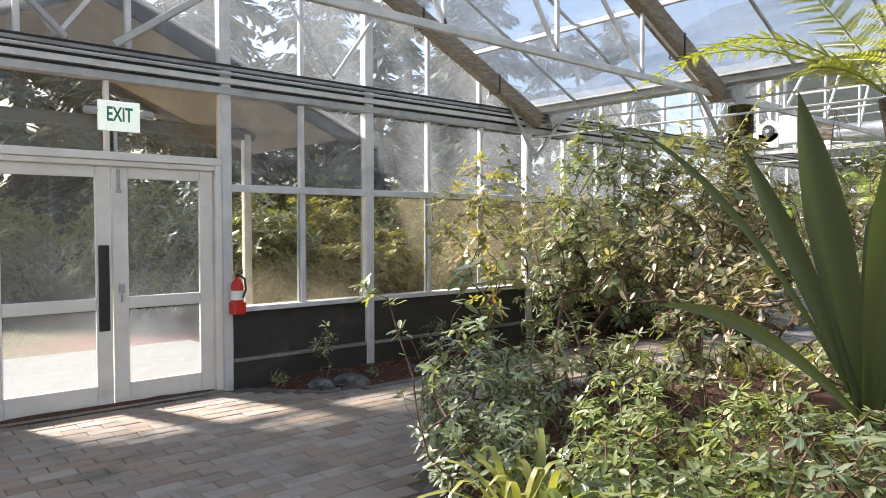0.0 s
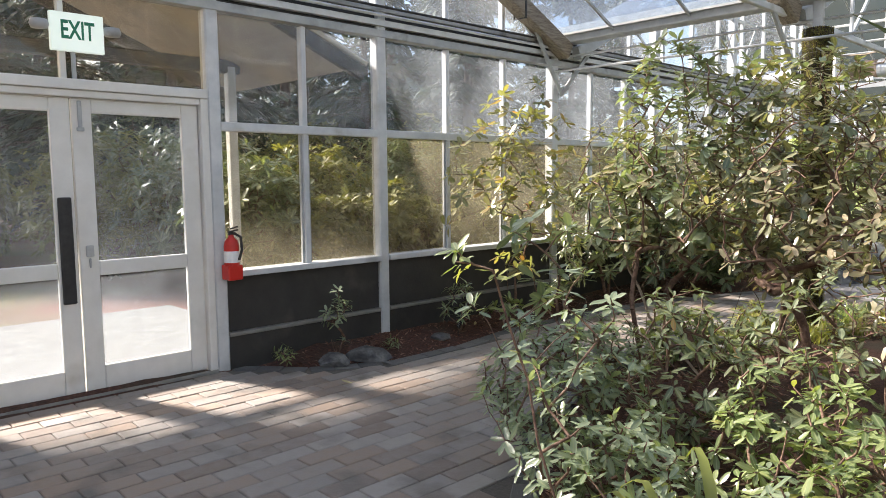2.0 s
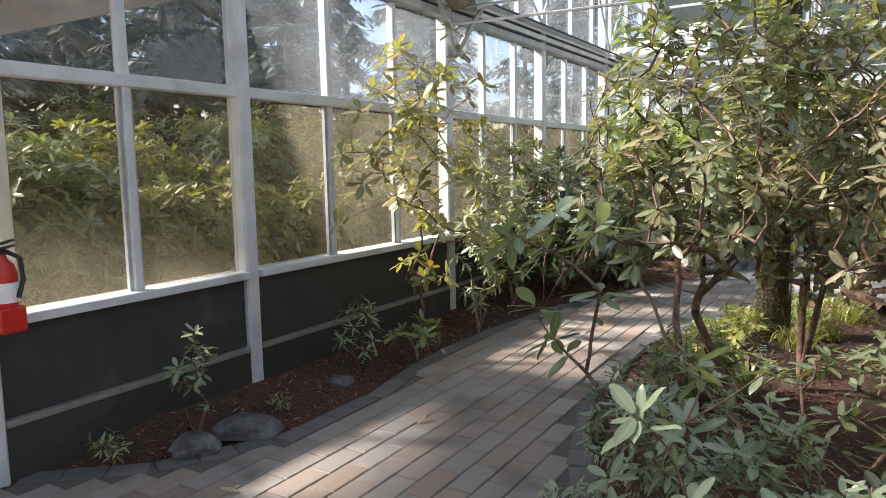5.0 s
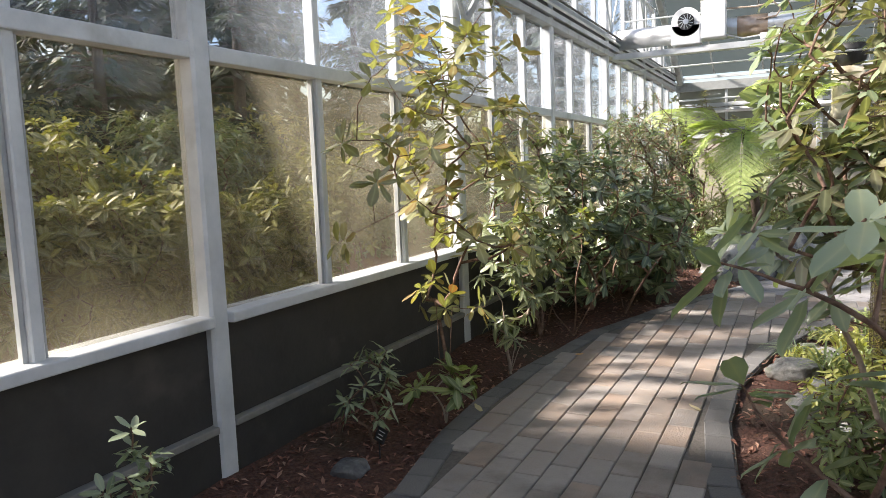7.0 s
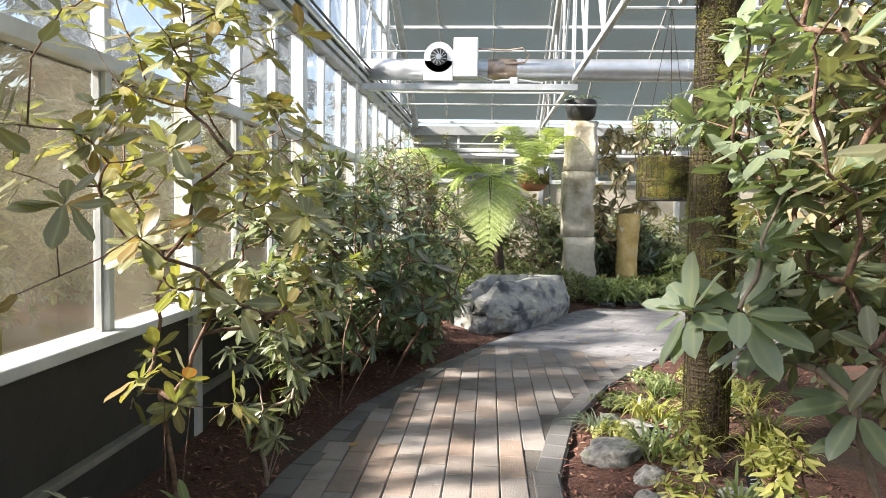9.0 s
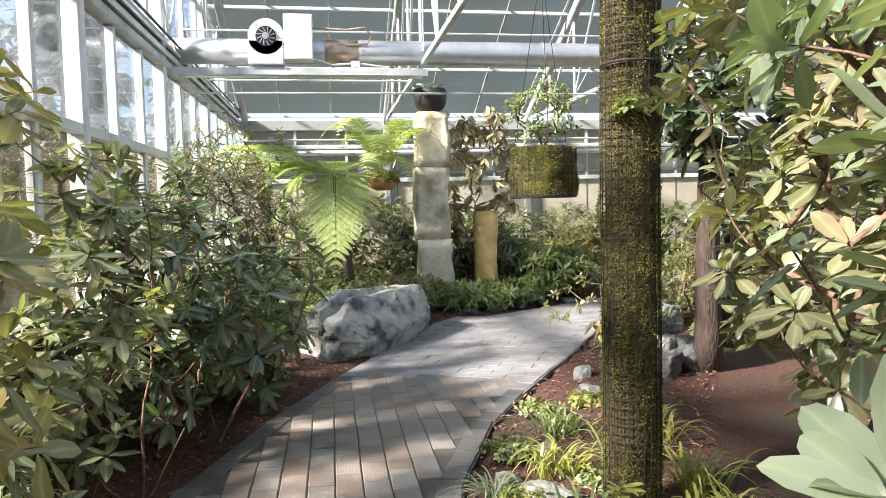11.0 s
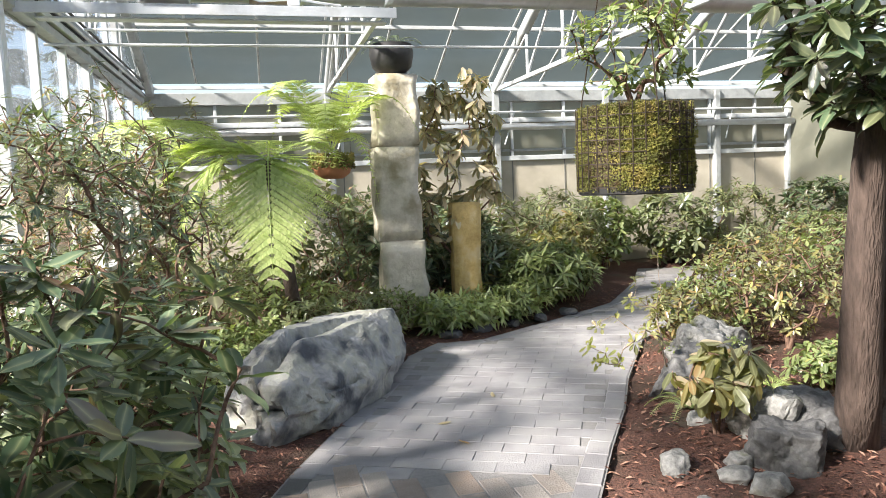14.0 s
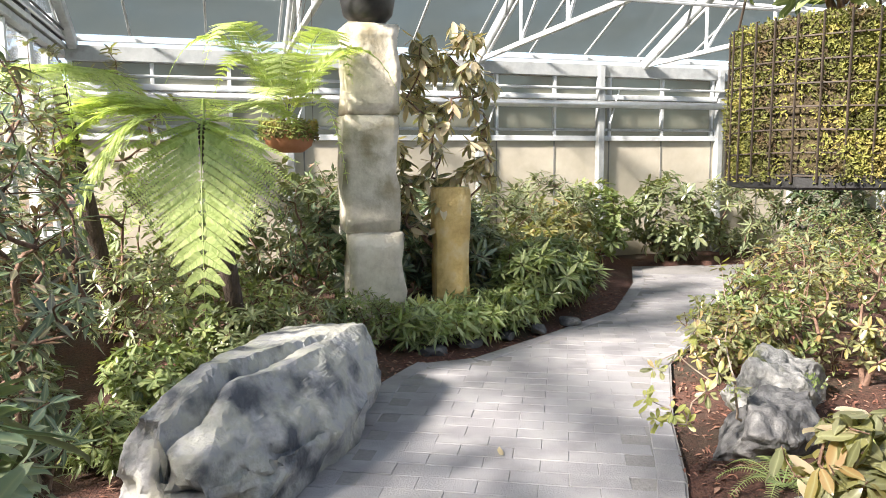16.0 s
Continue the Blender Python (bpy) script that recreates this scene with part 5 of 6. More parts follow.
for i, (x, y, h, rad, m, s) in enumerate([(3.1, 0.35, 0.85, 0.42, LEAF_BLUE, "oval"), (3.55, 0.0, 0.8, 0.4, LEAF_BLUE, "oval"), (3.95, -0.35, 0.62, 0.38, LEAF_BLUE, "oval"), (3.65, 0.75, 1.0, 0.45, LEAF_MID, "oval"), (4.35, 0.3, 0.8, 0.45, LEAF_GREEN, "oval"), (4.75, -0.35, 0.62, 0.4, LEAF_BLUE, "oval"), (5.15, 0.25, 0.85, 0.45, LEAF_GREEN, "oval"), (5.45, -0.65, 0.7, 0.4, LEAF_GREEN, "oval"), (6.0, -0.2, 0.85, 0.5, LEAF_MID, "oval"), (6.3, -0.95, 0.6, 0.4, LEAF_GREEN, "oval"), (4.2, 1.0, 1.1, 0.5, LEAF_MID, "oval"), (5.2, 1.0, 1.1, 0.55, LEAF_GREEN, "lance"), (2.8, 1.15, 0.7, 0.32, LEAF_BLUE, "lance"), (2.65, 2.5, 0.5, 0.3, LEAF_GREEN, "oval"), (6.3, 0.7, 1.2, 0.6, LEAF_GREEN, "oval"), (4.95, -0.2, 0.82, 0.45, LEAF_GREEN, "oval"), (5.55, -0.1, 0.9, 0.45, LEAF_BLUE, "oval"), (5.15, -0.55, 0.65, 0.4, LEAF_GREEN, "oval")]):
    shrub("low_shrub", "low bushy shrub with %s leaves in the bed" % {"glaucous_leaf": "blue-green", "fresh_leaf": "fresh green", "rhododendron_leaf": "dull green"}[m.name], (x, y, 0.02), h, rad, rad, 0.1, 75, 0.07, 7, m, s, seed=50 + i, singles=60 if i < 8 else 0, accent=LEAF_ORANGE if i % 3 == 0 else LEAF_LIME, accent_n=12, clear=0.55, group="low shrubs in the bed")
shrub("rhododendron_shoot", "arching shoot with bright green and red-stemmed new leaves", (4.05, -0.35, 0.0), 1.2, 0.26, 0.2, 1.0, 3, 0.07, 8, LEAF_GREEN, "oval", seed=71, twig=0.0022, accent=LEAF_LIME, accent_n=12, singles=16, clear=0.4,
      tips_at=[(3.73, -1.0, 1.3), (3.66, -0.93, 1.25), (3.8, -0.9, 1.23)])
shrub("low_shrub", "upright shrub with pale blue-green leaves in the bed", (3.86, -0.25, 0.0), 1.2, 0.3, 0.3, 0.5, 9, 0.068, 9, LEAF_BLUE, "oval", seed=72, twig=0.0018, singles=60, clear=0.4, group="low shrubs in the bed",
      tips_at=[(3.8, -0.39, 1.19), (3.75, -0.45, 1.05), (3.9, -0.35, 1.0), (3.7, -0.3, 0.95), (3.85, -0.5, 0.85), (3.95, -0.45, 1.1), (3.72, -0.55, 0.75), (3.98, -0.6, 0.7), (3.6, -0.45, 0.8), (3.8, -0.65, 0.55)])
shrub("low_shrub", "loose shrub with dull blue-green leaves leaning over the path", (3.5, 0.05, 0.0), 1.0, 0.3, 0.3, 0.5, 9, 0.09, 8, LEAF_BLUE, "oval", seed=73, twig=0.0018, singles=60, clear=0.4, group="low shrubs in the bed", accent=LEAF_LIME, accent_n=10,
      tips_at=[(3.11, -0.3, 0.96), (3.13, 0.2, 0.94), (3.29, -0.42, 0.62), (3.2, -0.2, 0.75), (3.15, 0.0, 0.85), (3.3, -0.1, 0.6), (3.05, 0.1, 0.7), (3.4, -0.3, 0.8), (3.45, -0.45, 0.45), (3.2, 0.15, 0.55), (3.35, 0.1, 1.0)])
blades("strap_leaf_clump", "clump of bright green arching strap leaves", (4.45, -0.6, 0.05), 40, 0.78, 0.024, 0.8, LEAF_LIME, 5, 1.3, rise=1.75, area=0.12)
blades("strap_leaf_clump", "clump of light green arching strap leaves", (4.9, -0.75, 0.05), 40, 0.72, 0.023, 0.85, LEAF_GREEN, 6, 1.25, rise=1.65, area=0.12)
blades("strap_leaf_clump", "loose clump of grassy green leaves by the stones", (2.75, 3.45, 0.03), 38, 0.5, 0.009, 0.75, LEAF_GREEN, 7, 0.7)
blades("strap_leaf_clump", "loose clump of grassy green leaves by the stones", (2.95, 2.85, 0.03), 38, 0.55, 0.01, 0.75, LEAF_GREEN, 8, 0.7)
for i, (x, y, l) in enumerate([(2.72, 4.95, 0.42), (3.08, 5.0, 0.5), (3.3, 4.6, 0.5), (2.62, 4.2, 0.45), (3.1, 4.1, 0.5), (2.9, 5.5, 0.4), (3.4, 5.3, 0.45)]):
    blades("strap_leaf_clump", "loose clump of grassy green leaves round the moss post", (x, y, 0.02), 60, l, 0.008, 0.7, LEAF_GREEN if i % 2 else LEAF_LIME, 200 + i, 0.95, rise=1.2, area=0.1)
for i, (x, y) in enumerate([(2.55, 5.25), (2.45, 4.55), (2.95, 6.0), (3.3, 6.1), (2.85, 4.75), (3.55, 5.8)]):
    shrub("groundcover_clump", "low mat of small yellow-green leaves in the mulch", (x, y, 0.0), 0.13, 0.18, 0.18, 0.02, 34, 0.04, 7, LEAF_LIME if i % 2 else LEAF_GREEN, "round", seed=220 + i, fine=False, twig=0.0008, category="groundcover", group="low mats in the mulch", shell=0.1)
blades("sedge_tuft", "small grey-green sedge tuft overhanging the path edge", (2.35, 4.75, 0.0), 90, 0.3, 0.004, 0.9, LEAF_BLUE, 9, 0.85)
shrub("golden_sprout", "small bright yellow-leaved shoot by the stones", (2.66, 3.95, 0.0), 0.4, 0.1, 0.1, 0.1, 8, 0.075, 7, LEAF_LIME, seed=76, clear=0.5)
shrub("golden_sprout", "small bright yellow-leaved shoot by the stones", (2.5, 3.35, 0.0), 0.34, 0.1, 0.12, 0.1, 9, 0.07, 7, LEAF_LIME, seed=74, singles=40, clear=0.5)
shrub("golden_sprout", "small bright yellow-leaved shoot by the stones", (2.85, 3.3, 0.0), 0.5, 0.12, 0.12, 0.15, 8, 0.08, 7, LEAF_LIME, seed=75, singles=40, clear=0.5)

# broad sword leaves and the tree fern near the start
sword = thing("sword_leaf_plant", (5.45, 0.45, 0.03), "plant with very broad upright folded sword leaves", "plant")
for k, (tx, ty, tz, w, bow) in enumerate([(5.19, 0.32, 2.17, 0.088, 0.03), (4.97, 0.22, 1.96, 0.05, 0.05), (4.54, 0.0, 2.05, 0.018, 0.2), (5.6, 0.38, 2.1, 0.085, 0.02), (4.66, 0.04, 1.2, 0.036, 0.14), (6.1, 0.6, 1.8, 0.11, 0.15), (5.3, 1.3, 1.8, 0.1, 0.2)]):
    a, b = np.array([5.45, 0.45, 0.7]), np.array([tx, ty, tz])
    n, v, f = 12, [], []
    for j in range(n + 1):
        q = j / n
        c = a * (1 - q) + b * q + np.array([0, 0, bow * 4 * q * (1 - q)])
        d = (b - a) / np.linalg.norm(b - a)
        s = np.cross(d, [0.3, -0.9, 0.3])
        s /= np.linalg.norm(s)
        nrm = np.cross(s, d)
        ww = w * (0.3 + 0.7 * math.sin(min(1.0, q * 1.5) * math.pi / 2)) * (1 - max(0, (q - 0.55) / 0.45) ** 1.8)
        v += [c - s * ww + nrm * ww * 0.35, c - s * ww * 0.5 + nrm * ww * 0.1, c, c + s * ww * 0.5 + nrm * ww * 0.1, c + s * ww + nrm * ww * 0.35]
    for j in range(n):
        for i in range(4):
            f.append((5 * j + i, 5 * j + i + 1, 5 * j + i + 6, 5 * j + i + 5))
    part("leaf", (np.array(v), f), SWORD, sword, smooth=True)
fern("tree_fern", "tree fern with golden-green arching fronds", (5.5, 0.5, 2.12), [(193, 1.36, 0.8, 0.74, 0.25), (208, 1.15, 1.0, 0.95, 0.24), (233, 0.95, 1.5, 0.9, 0.24), (222, 0.8, 0.9, 1.2, 0.22), (170, 1.4, 0.9, 0.7, 0.26), (90, 1.4, 0.7, 0.6), (30, 1.3, 0.7, 0.6), (310, 1.2, 0.9, 0.6)], FERN_GOLD, 3, trunk=0.0)


# ---- moss post and hanging basket ----
TUFT = (np.array([(0, 0, 0), (0.5, -0.22, 0.05), (1, 0, -0.15), (0.5, 0.22, 0.05)]), [(0, 1, 2, 3)])

def mossy_cylinder(t, c, r, z0, z1, n, seed, wires, ring_step):
    rng = np.random.default_rng(seed)
    prof = [(r * 0.97 + 0.012 * noise.noise((z * 5, seed, 0)), z) for z in np.linspace(z0, z1, 24)]
    part("peat_core", lathe([(rr, zz) for rr, zz in prof], (c[0], c[1], 0), 28), PEAT, t, smooth=True)
    a, z = rng.uniform(0, 6.283, n), rng.uniform(z0, z1, n)
    keep = np.array([noise.noise((math.cos(x) * 1.6, math.sin(x) * 1.6, y * 3.2 + seed)) + rng.uniform(-0.25, 0.5) > -0.02 for x, y in zip(a, z)])
    a, z = a[keep], z[keep]
    out = np.column_stack([np.cos(a), np.sin(a), np.zeros(len(a))])
    at = out * (r + rng.uniform(-0.002, 0.012, (len(a), 1)) + np.array([[max(0.0, 0.03 * noise.noise((math.cos(x) * 2.5, math.sin(x) * 2.5, y * 7 + seed)))] for x, y in zip(a, z)])) + np.column_stack([np.full(len(a), c[0]), np.full(len(a), c[1]), z])
    d = out * rng.uniform(0.25, 1.0, (len(a), 1)) + rng.normal(0, 0.6, (len(a), 3)) + np.array([0, 0, 0.2])
    part("moss", scatter(TUFT, at, d, out + rng.normal(0, 0.3, (len(a), 3)), rng.uniform(0.005, 0.014, len(a))), MOSS, t, kind="stuff")
    R2 = r + 0.015
    mesh = []
    for k in range(wires):
        b = 2 * math.pi * k / wires
        mesh.append(tube([(c[0] + R2 * math.cos(b) + 0.004 * math.sin(3 * zz), c[1] + R2 * math.sin(b), zz) for zz in np.linspace(z0, z1, 8)], 0.0023, sides=4, caps=False))
    for zz in np.arange(z0 + 0.01, z1, ring_step):
        mesh.append(tube([(c[0] + R2 * math.cos(b), c[1] + R2 * math.sin(b), zz + 0.004 * math.sin(2 * b + zz * 9)) for b in np.linspace(0, 2 * math.pi, 25)], 0.0023, sides=4, caps=False))
    part("wire_mesh", join(*mesh), WIRE, t)


post = thing("moss_post", (2.9, 4.45, 0), "roof post wrapped in wire mesh packed with yellow-green moss", "moss post")
mossy_cylinder(post, (2.9, 4.45), 0.109, -0.02, 2.85, 100000, 3, 24, 0.036)
part("tie_band", tube([(2.9 + 0.124 * math.cos(b), 4.45 + 0.124 * math.sin(b), 1.98) for b in np.linspace(0, 6.284, 25)], 0.006, sides=6, caps=False), WIRE, post)
shrub("epiphyte", "small pale epiphyte rooted in the moss post", (2.87, 4.34, 1.72), 0.14, 0.12, 0.08, -0.05, 18, 0.04, 6, LEAF_GREEN, "round", seed=81, twig=0.0012, clear=0.3)
shrub("epiphyte", "tiny leafy epiphyte rooted in the moss post", (2.86, 4.34, 2.2), 0.1, 0.06, 0.06, 0.02, 4, 0.06, 6, LEAF_MID, seed=82, twig=0.0012, clear=0.3)
bask = thing("hanging_basket", (3.12, 6.43, 1.44), "wide hanging basket of wire mesh packed with golden moss", "hanging basket")
mossy_cylinder(bask, (3.12, 6.43), 0.218, 1.45, 1.79, 60000, 5, 30, 0.048)
part("base_tray", lathe([(0.222, 0), (0.232, 0.005), (0.232, 0.03), (0.222, 0.033)], (3.12, 6.43, 1.435), 28), BLACK, bask)
for b in (0.4, 2.5, 4.6):
    part("hanging_wire", tube([(3.12 + 0.22 * math.cos(b), 6.43 + 0.22 * math.sin(b), 1.79), (3.12, 6.43, 3.0)], 0.003, sides=4), WIRE, bask)
part("hook_bar", tube([(2.7, 6.43, 3.0), (5.4, 6.43, 3.0)], 0.015, sides=6), WHITE, bask)
shrub("basket_plant", "loose twiggy plant with small green leaves in the hanging basket", (3.12, 6.43, 1.78), 0.5, 0.3, 0.28, 0.06, 60, 0.055, 6, LEAF_GREEN, seed=83, twig=0.0014, fine=False)

# small tree right of the post, and its neighbours
shrub("rhododendron_tree", "small rhododendron tree with a bare trunk and dark leaves", (4.56, 6.75, 0.0), 2.85, 0.62, 0.6, 1.6, 80, 0.17, 8, LEAF_DARK, seed=84, twig=0.005, bark=TRUNKBARK, lean=(-0.08, -0.25), accent=LEAF_MID, accent_n=250, category="small tree")
part("trunk", tube([(4.58, 6.78, -0.02), (4.54, 6.72, 0.35), (4.51, 6.68, 0.7), (4.48, 6.63, 1.1), (4.46, 6.59, 1.5), (4.47, 6.55, 1.9)], 0.115, 0.07, 16), TRUNKBARK, bpy.data.objects["rhododendron_tree"], smooth=True)
shrub("rhododendron", "tall rhododendron with pale bare twigs behind the moss post", (4.1, 4.75, 0.0), 2.5, 0.7, 0.6, 0.5, 110, 0.14, 7, LEAF_MID, seed=85, bark=PALEBARK, twig=0.0022)
shrub("rhododendron", "dark-leaved rhododendron in the bed", (5.2, 5.6, 0.0), 2.2, 0.8, 0.8, 0.3, 120, 0.14, 7, LEAF_DARK, seed=86, fine=False)
shrub("rhododendron", "tall dull green rhododendron in the bed", (6.4, 6.8, 0.0), 2.0, 0.8, 0.9, 0.3, 110, 0.14, 7, LEAF_MID, seed=87, fine=False)
shrub("azalea", "low sparse azalea with yellowing leaves over the path", (4.5, 8.1, 0.02), 0.75, 0.42, 0.36, 0.2, 20, 0.062, 8, LEAF_LIME, "obovate", seed=88, accent=LEAF_GOLD, accent_n=70, singles=40, twig=0.0016, bark=PALEBARK,
      tips_at=[(3.51, 7.77, 0.48), (3.58, 7.8, 0.36), (3.65, 7.9, 0.55), (3.8, 7.95, 0.6), (3.95, 8.0, 0.7), (4.1, 8.2, 0.8), (4.41, 8.42, 0.94), (4.2, 8.1, 0.6), (4.0, 7.9, 0.5), (3.72, 7.75, 0.33), (4.3, 8.2, 0.72), (3.62, 7.72, 0.42), (4.15, 7.95, 0.42), (4.05, 8.15, 0.62), (3.85, 7.8, 0.45)])
shrub("azalea", "low shrub with drooping dull leaves among the stones", (3.98, 7.12, 0.0), 0.62, 0.28, 0.28, 0.25, 20, 0.15, 7, LEAF_GOLD, "broad", 0.85, seed=89, singles=30, accent=LEAF_BROWN, accent_n=40)
for i, (x, y, h, rad, m) in enumerate([(5.0, 8.95, 0.6, 0.38, LEAF_GOLD), (5.3, 9.1, 0.75, 0.5, LEAF_GREEN), (5.9, 9.5, 0.9, 0.5, LEAF_GOLD), (6.5, 10.0, 0.9, 0.55, LEAF_MID), (5.7, 8.6, 1.0, 0.5, LEAF_GOLD), (6.6, 9.0, 1.2, 0.6, LEAF_GREEN), (7.4, 10.6, 0.9, 0.55, LEAF_GOLD), (7.7, 9.7, 1.3, 0.7, LEAF_MID), (8.4, 11.4, 1.0, 0.6, LEAF_GREEN), (9.1, 12.2, 1.1, 0.7, LEAF_MID), (9.2, 10.8, 1.5, 0.8, LEAF_MID), (5.2, 7.6, 0.35, 0.3, LEAF_GREEN)]):
    shrub("azalea", "rounded azalea with %s leaves edging the path" % {"sunlit_shrub_leaf": "golden", "fresh_leaf": "bright green", "rhododendron_leaf": "dull green"}[m.name], (x, y, 0.02), h, rad, rad, 0.1, 85, 0.07, 7, m, "obovate" if i % 2 else "oval", seed=100 + i, fine=i < 5, accent=LEAF_LIME, accent_n=30, group="azaleas edging the path")
fern("ground_fern", "small green fern at the foot of the boulder", (4.15, 7.62, 0.03), [(a, 0.32, 0.9, 0.9) for a in range(0, 360, 36)], LEAF_GREEN, 31, width=0.22)
fern("ground_fern", "small bright fern beside the tree trunk", (4.75, 7.35, 0.03), [(a, 0.3, 0.9, 0.9) for a in range(20, 360, 40)], LEAF_GREEN, 33, width=0.24)
fern("ground_fern", "small bright fern in the mulch", (4.9, 7.8, 0.03), [(a, 0.26, 0.9, 0.9) for a in range(10, 360, 45)], FERN, 32, width=0.22)

# far bed
fern("tree_fern", "tree fern with broad bright green drooping fronds", (1.7, 9.9, 1.76), [(266, 0.68, 0.55, 2.25, 0.74), (205, 1.0, 0.65, 1.35, 0.56), (182, 1.15, 0.6, 0.95, 0.5), (160, 1.2, 0.75, 0.9, 0.42), (335, 0.62, 0.7, 1.7, 0.36), (150, 1.1, 0.7, 0.8, 0.4), (90, 1.0, 0.8, 0.8, 0.36), (30, 0.9, 0.8, 0.9, 0.34)], FERN, 5, trunk=0.0, width=0.46)
fern("tree_fern", "tree fern with pale fronds close to the glass wall", (0.75, 10.7, 2.05), [(a, 1.15, 0.8, 1.6) for a in (250, 285, 320, 10, 210)], FERN, 15, trunk=0.0, width=0.36)
hang = thing("hanging_pot", (2.3, 10.75, 1.62), "hanging terracotta pot wrapped in brown moss", "plant pot")
part("bowl", lathe([(0.1, 0.0), (0.17, 0.05), (0.205, 0.16), (0.2, 0.17)], (2.3, 10.75, 1.6), 22), TERRACOTTA, hang, smooth=True)
rngp = np.random.default_rng(9)
aa = rngp.uniform(0, 6.28, 1300)
oo = np.column_stack([np.cos(aa), np.sin(aa), np.zeros(1300)])
part("moss_rim", scatter(template(0.28, (0.5,), 0.2, 0.3), oo * 0.2 + np.column_stack([np.full(1300, 2.3), np.full(1300, 10.75), rngp.uniform(1.7, 1.84, 1300)]), oo + rngp.normal(0, 0.6, (1300, 3)), oo, rngp.uniform(0.02, 0.045, 1300)), MOSS, hang, kind="stuff")
for b in (0.3, 2.4, 4.5):
    part("hanging_wire", tube([(2.3 + 0.2 * math.cos(b), 10.75 + 0.2 * math.sin(b), 1.78), (2.5, 10.75, 2.98)], 0.003, sides=4), WIRE, hang)
part("hook_bar", tube([(0.2, 10.75, 2.99), (2.7, 10.75, 2.99)], 0.012, sides=6), WHITE, hang)
fern("potted_fern", "bright green fern spilling from the hanging pot", (2.3, 10.75, 1.85), [(260, 0.9, 2.0, 2.1), (300, 1.0, 2.2, 2.0), (340, 1.1, 1.8, 1.7), (220, 1.0, 2.2, 1.9), (190, 1.1, 1.9, 1.7), (20, 1.0, 2.0, 1.8), (90, 0.9, 2.0, 1.8), (140, 0.9, 2.0, 1.8), (318, 0.7, 1.5, 2.2), (240, 0.75, 1.6, 2.2), (172, 0.8, 2.6, 2.0)], FERN, 6, width=0.36)
fern("grassy_tuft", "wispy blue-green plant in the black pot", (2.98, 11.0, 2.88), [(a, 0.42, 0.9, 0.9) for a in range(0, 360, 45)], LEAF_BLUE, 8, width=0.2)
shrub("rhododendron", "tall rhododendron with drooping brownish leaves beside the stone column", (3.45, 11.35, 0.0), 2.85, 0.62, 0.35, 0.75, 74, 0.16, 8, LEAF_BROWN, "oval", 0.85, seed=91, twig=0.002, lean=(0.17, -0.12), accent=LEAF_OLIVE, accent_n=330)
shrub("rhododendron", "dark purple-brown shrub under the hanging pot", (2.35, 11.4, 0.0), 1.55, 0.5, 0.4, 0.2, 90, 0.09, 8, LEAF_DARK, "lance", 0.2, seed=92, fine=False, accent=LEAF_RED, accent_n=150)
for i, (x, y, h, rx_, m, ll) in enumerate([(2.35, 10.55, 0.55, 0.4, LEAF_MID, 0.06), (1.75, 10.75, 0.7, 0.45, LEAF_GREEN, 0.06), (1.2, 10.9, 0.9, 0.5, LEAF_MID, 0.07), (1.35, 9.75, 0.4, 0.3, LEAF_GREEN, 0.06), (2.75, 10.62, 0.5, 0.28, LEAF_GREEN, 0.06), (0.6, 9.0, 0.7, 0.4, LEAF_MID, 0.07), (1.25, 8.75, 0.35, 0.2, LEAF_GREEN, 0.06), (0.35, 7.9, 0.6, 0.3, LEAF_MID, 0.08), (4.6, 11.4, 0.75, 0.42, LEAF_GREEN, 0.12), (3.05, 11.7, 1.3, 0.5, LEAF_DARK, 0.12), (3.9, 11.8, 1.25, 0.5, LEAF_DARK, 0.13), (1.9, 10.4, 0.5, 0.35, LEAF_MID, 0.06), (5.0, 11.75, 0.75, 0.45, LEAF_GREEN, 0.12), (5.3, 12.4, 0.8, 0.45, LEAF_GOLD, 0.1), (4.4, 12.0, 0.95, 0.5, LEAF_MID, 0.11), (4.0, 12.6, 1.3, 0.6, LEAF_DARK, 0.12), (4.9, 13.2, 1.3, 0.6, LEAF_MID, 0.12), (5.7, 13.2, 1.05, 0.5, LEAF_GOLD, 0.09), (6.0, 14.0, 1.4, 0.6, LEAF_MID, 0.12), (6.9, 14.2, 1.25, 0.5, LEAF_GREEN, 0.11), (3.2, 13.2, 1.5, 0.7, LEAF_DARK, 0.12), (2.2, 12.8, 1.6, 0.8, LEAF_MID, 0.12), (1.2, 13.2, 1.6, 0.7, LEAF_GREEN, 0.12), (8.2, 14.3, 1.3, 0.6, LEAF_MID, 0.12), (9.4, 14.3, 1.4, 0.6, LEAF_MID, 0.12), (10.3, 13.5, 1.4, 0.6, LEAF_DARK, 0.12)]):
    shrub("bedding_shrub", "rounded shrub with %s leaves in the far bed" % {"sunlit_shrub_leaf": "golden", "fresh_leaf": "bright green", "rhododendron_leaf": "dull green", "dark_leaf": "dark"}[m.name], (x, y, 0.03), h, rx_ * 1.12, rx_ * 1.12, 0.06, 110, ll * 1.4, 8, m, "oval" if i % 2 else "lance", seed=140 + i, fine=False, accent=LEAF_GOLD, accent_n=40, group="shrubs in the far bed")
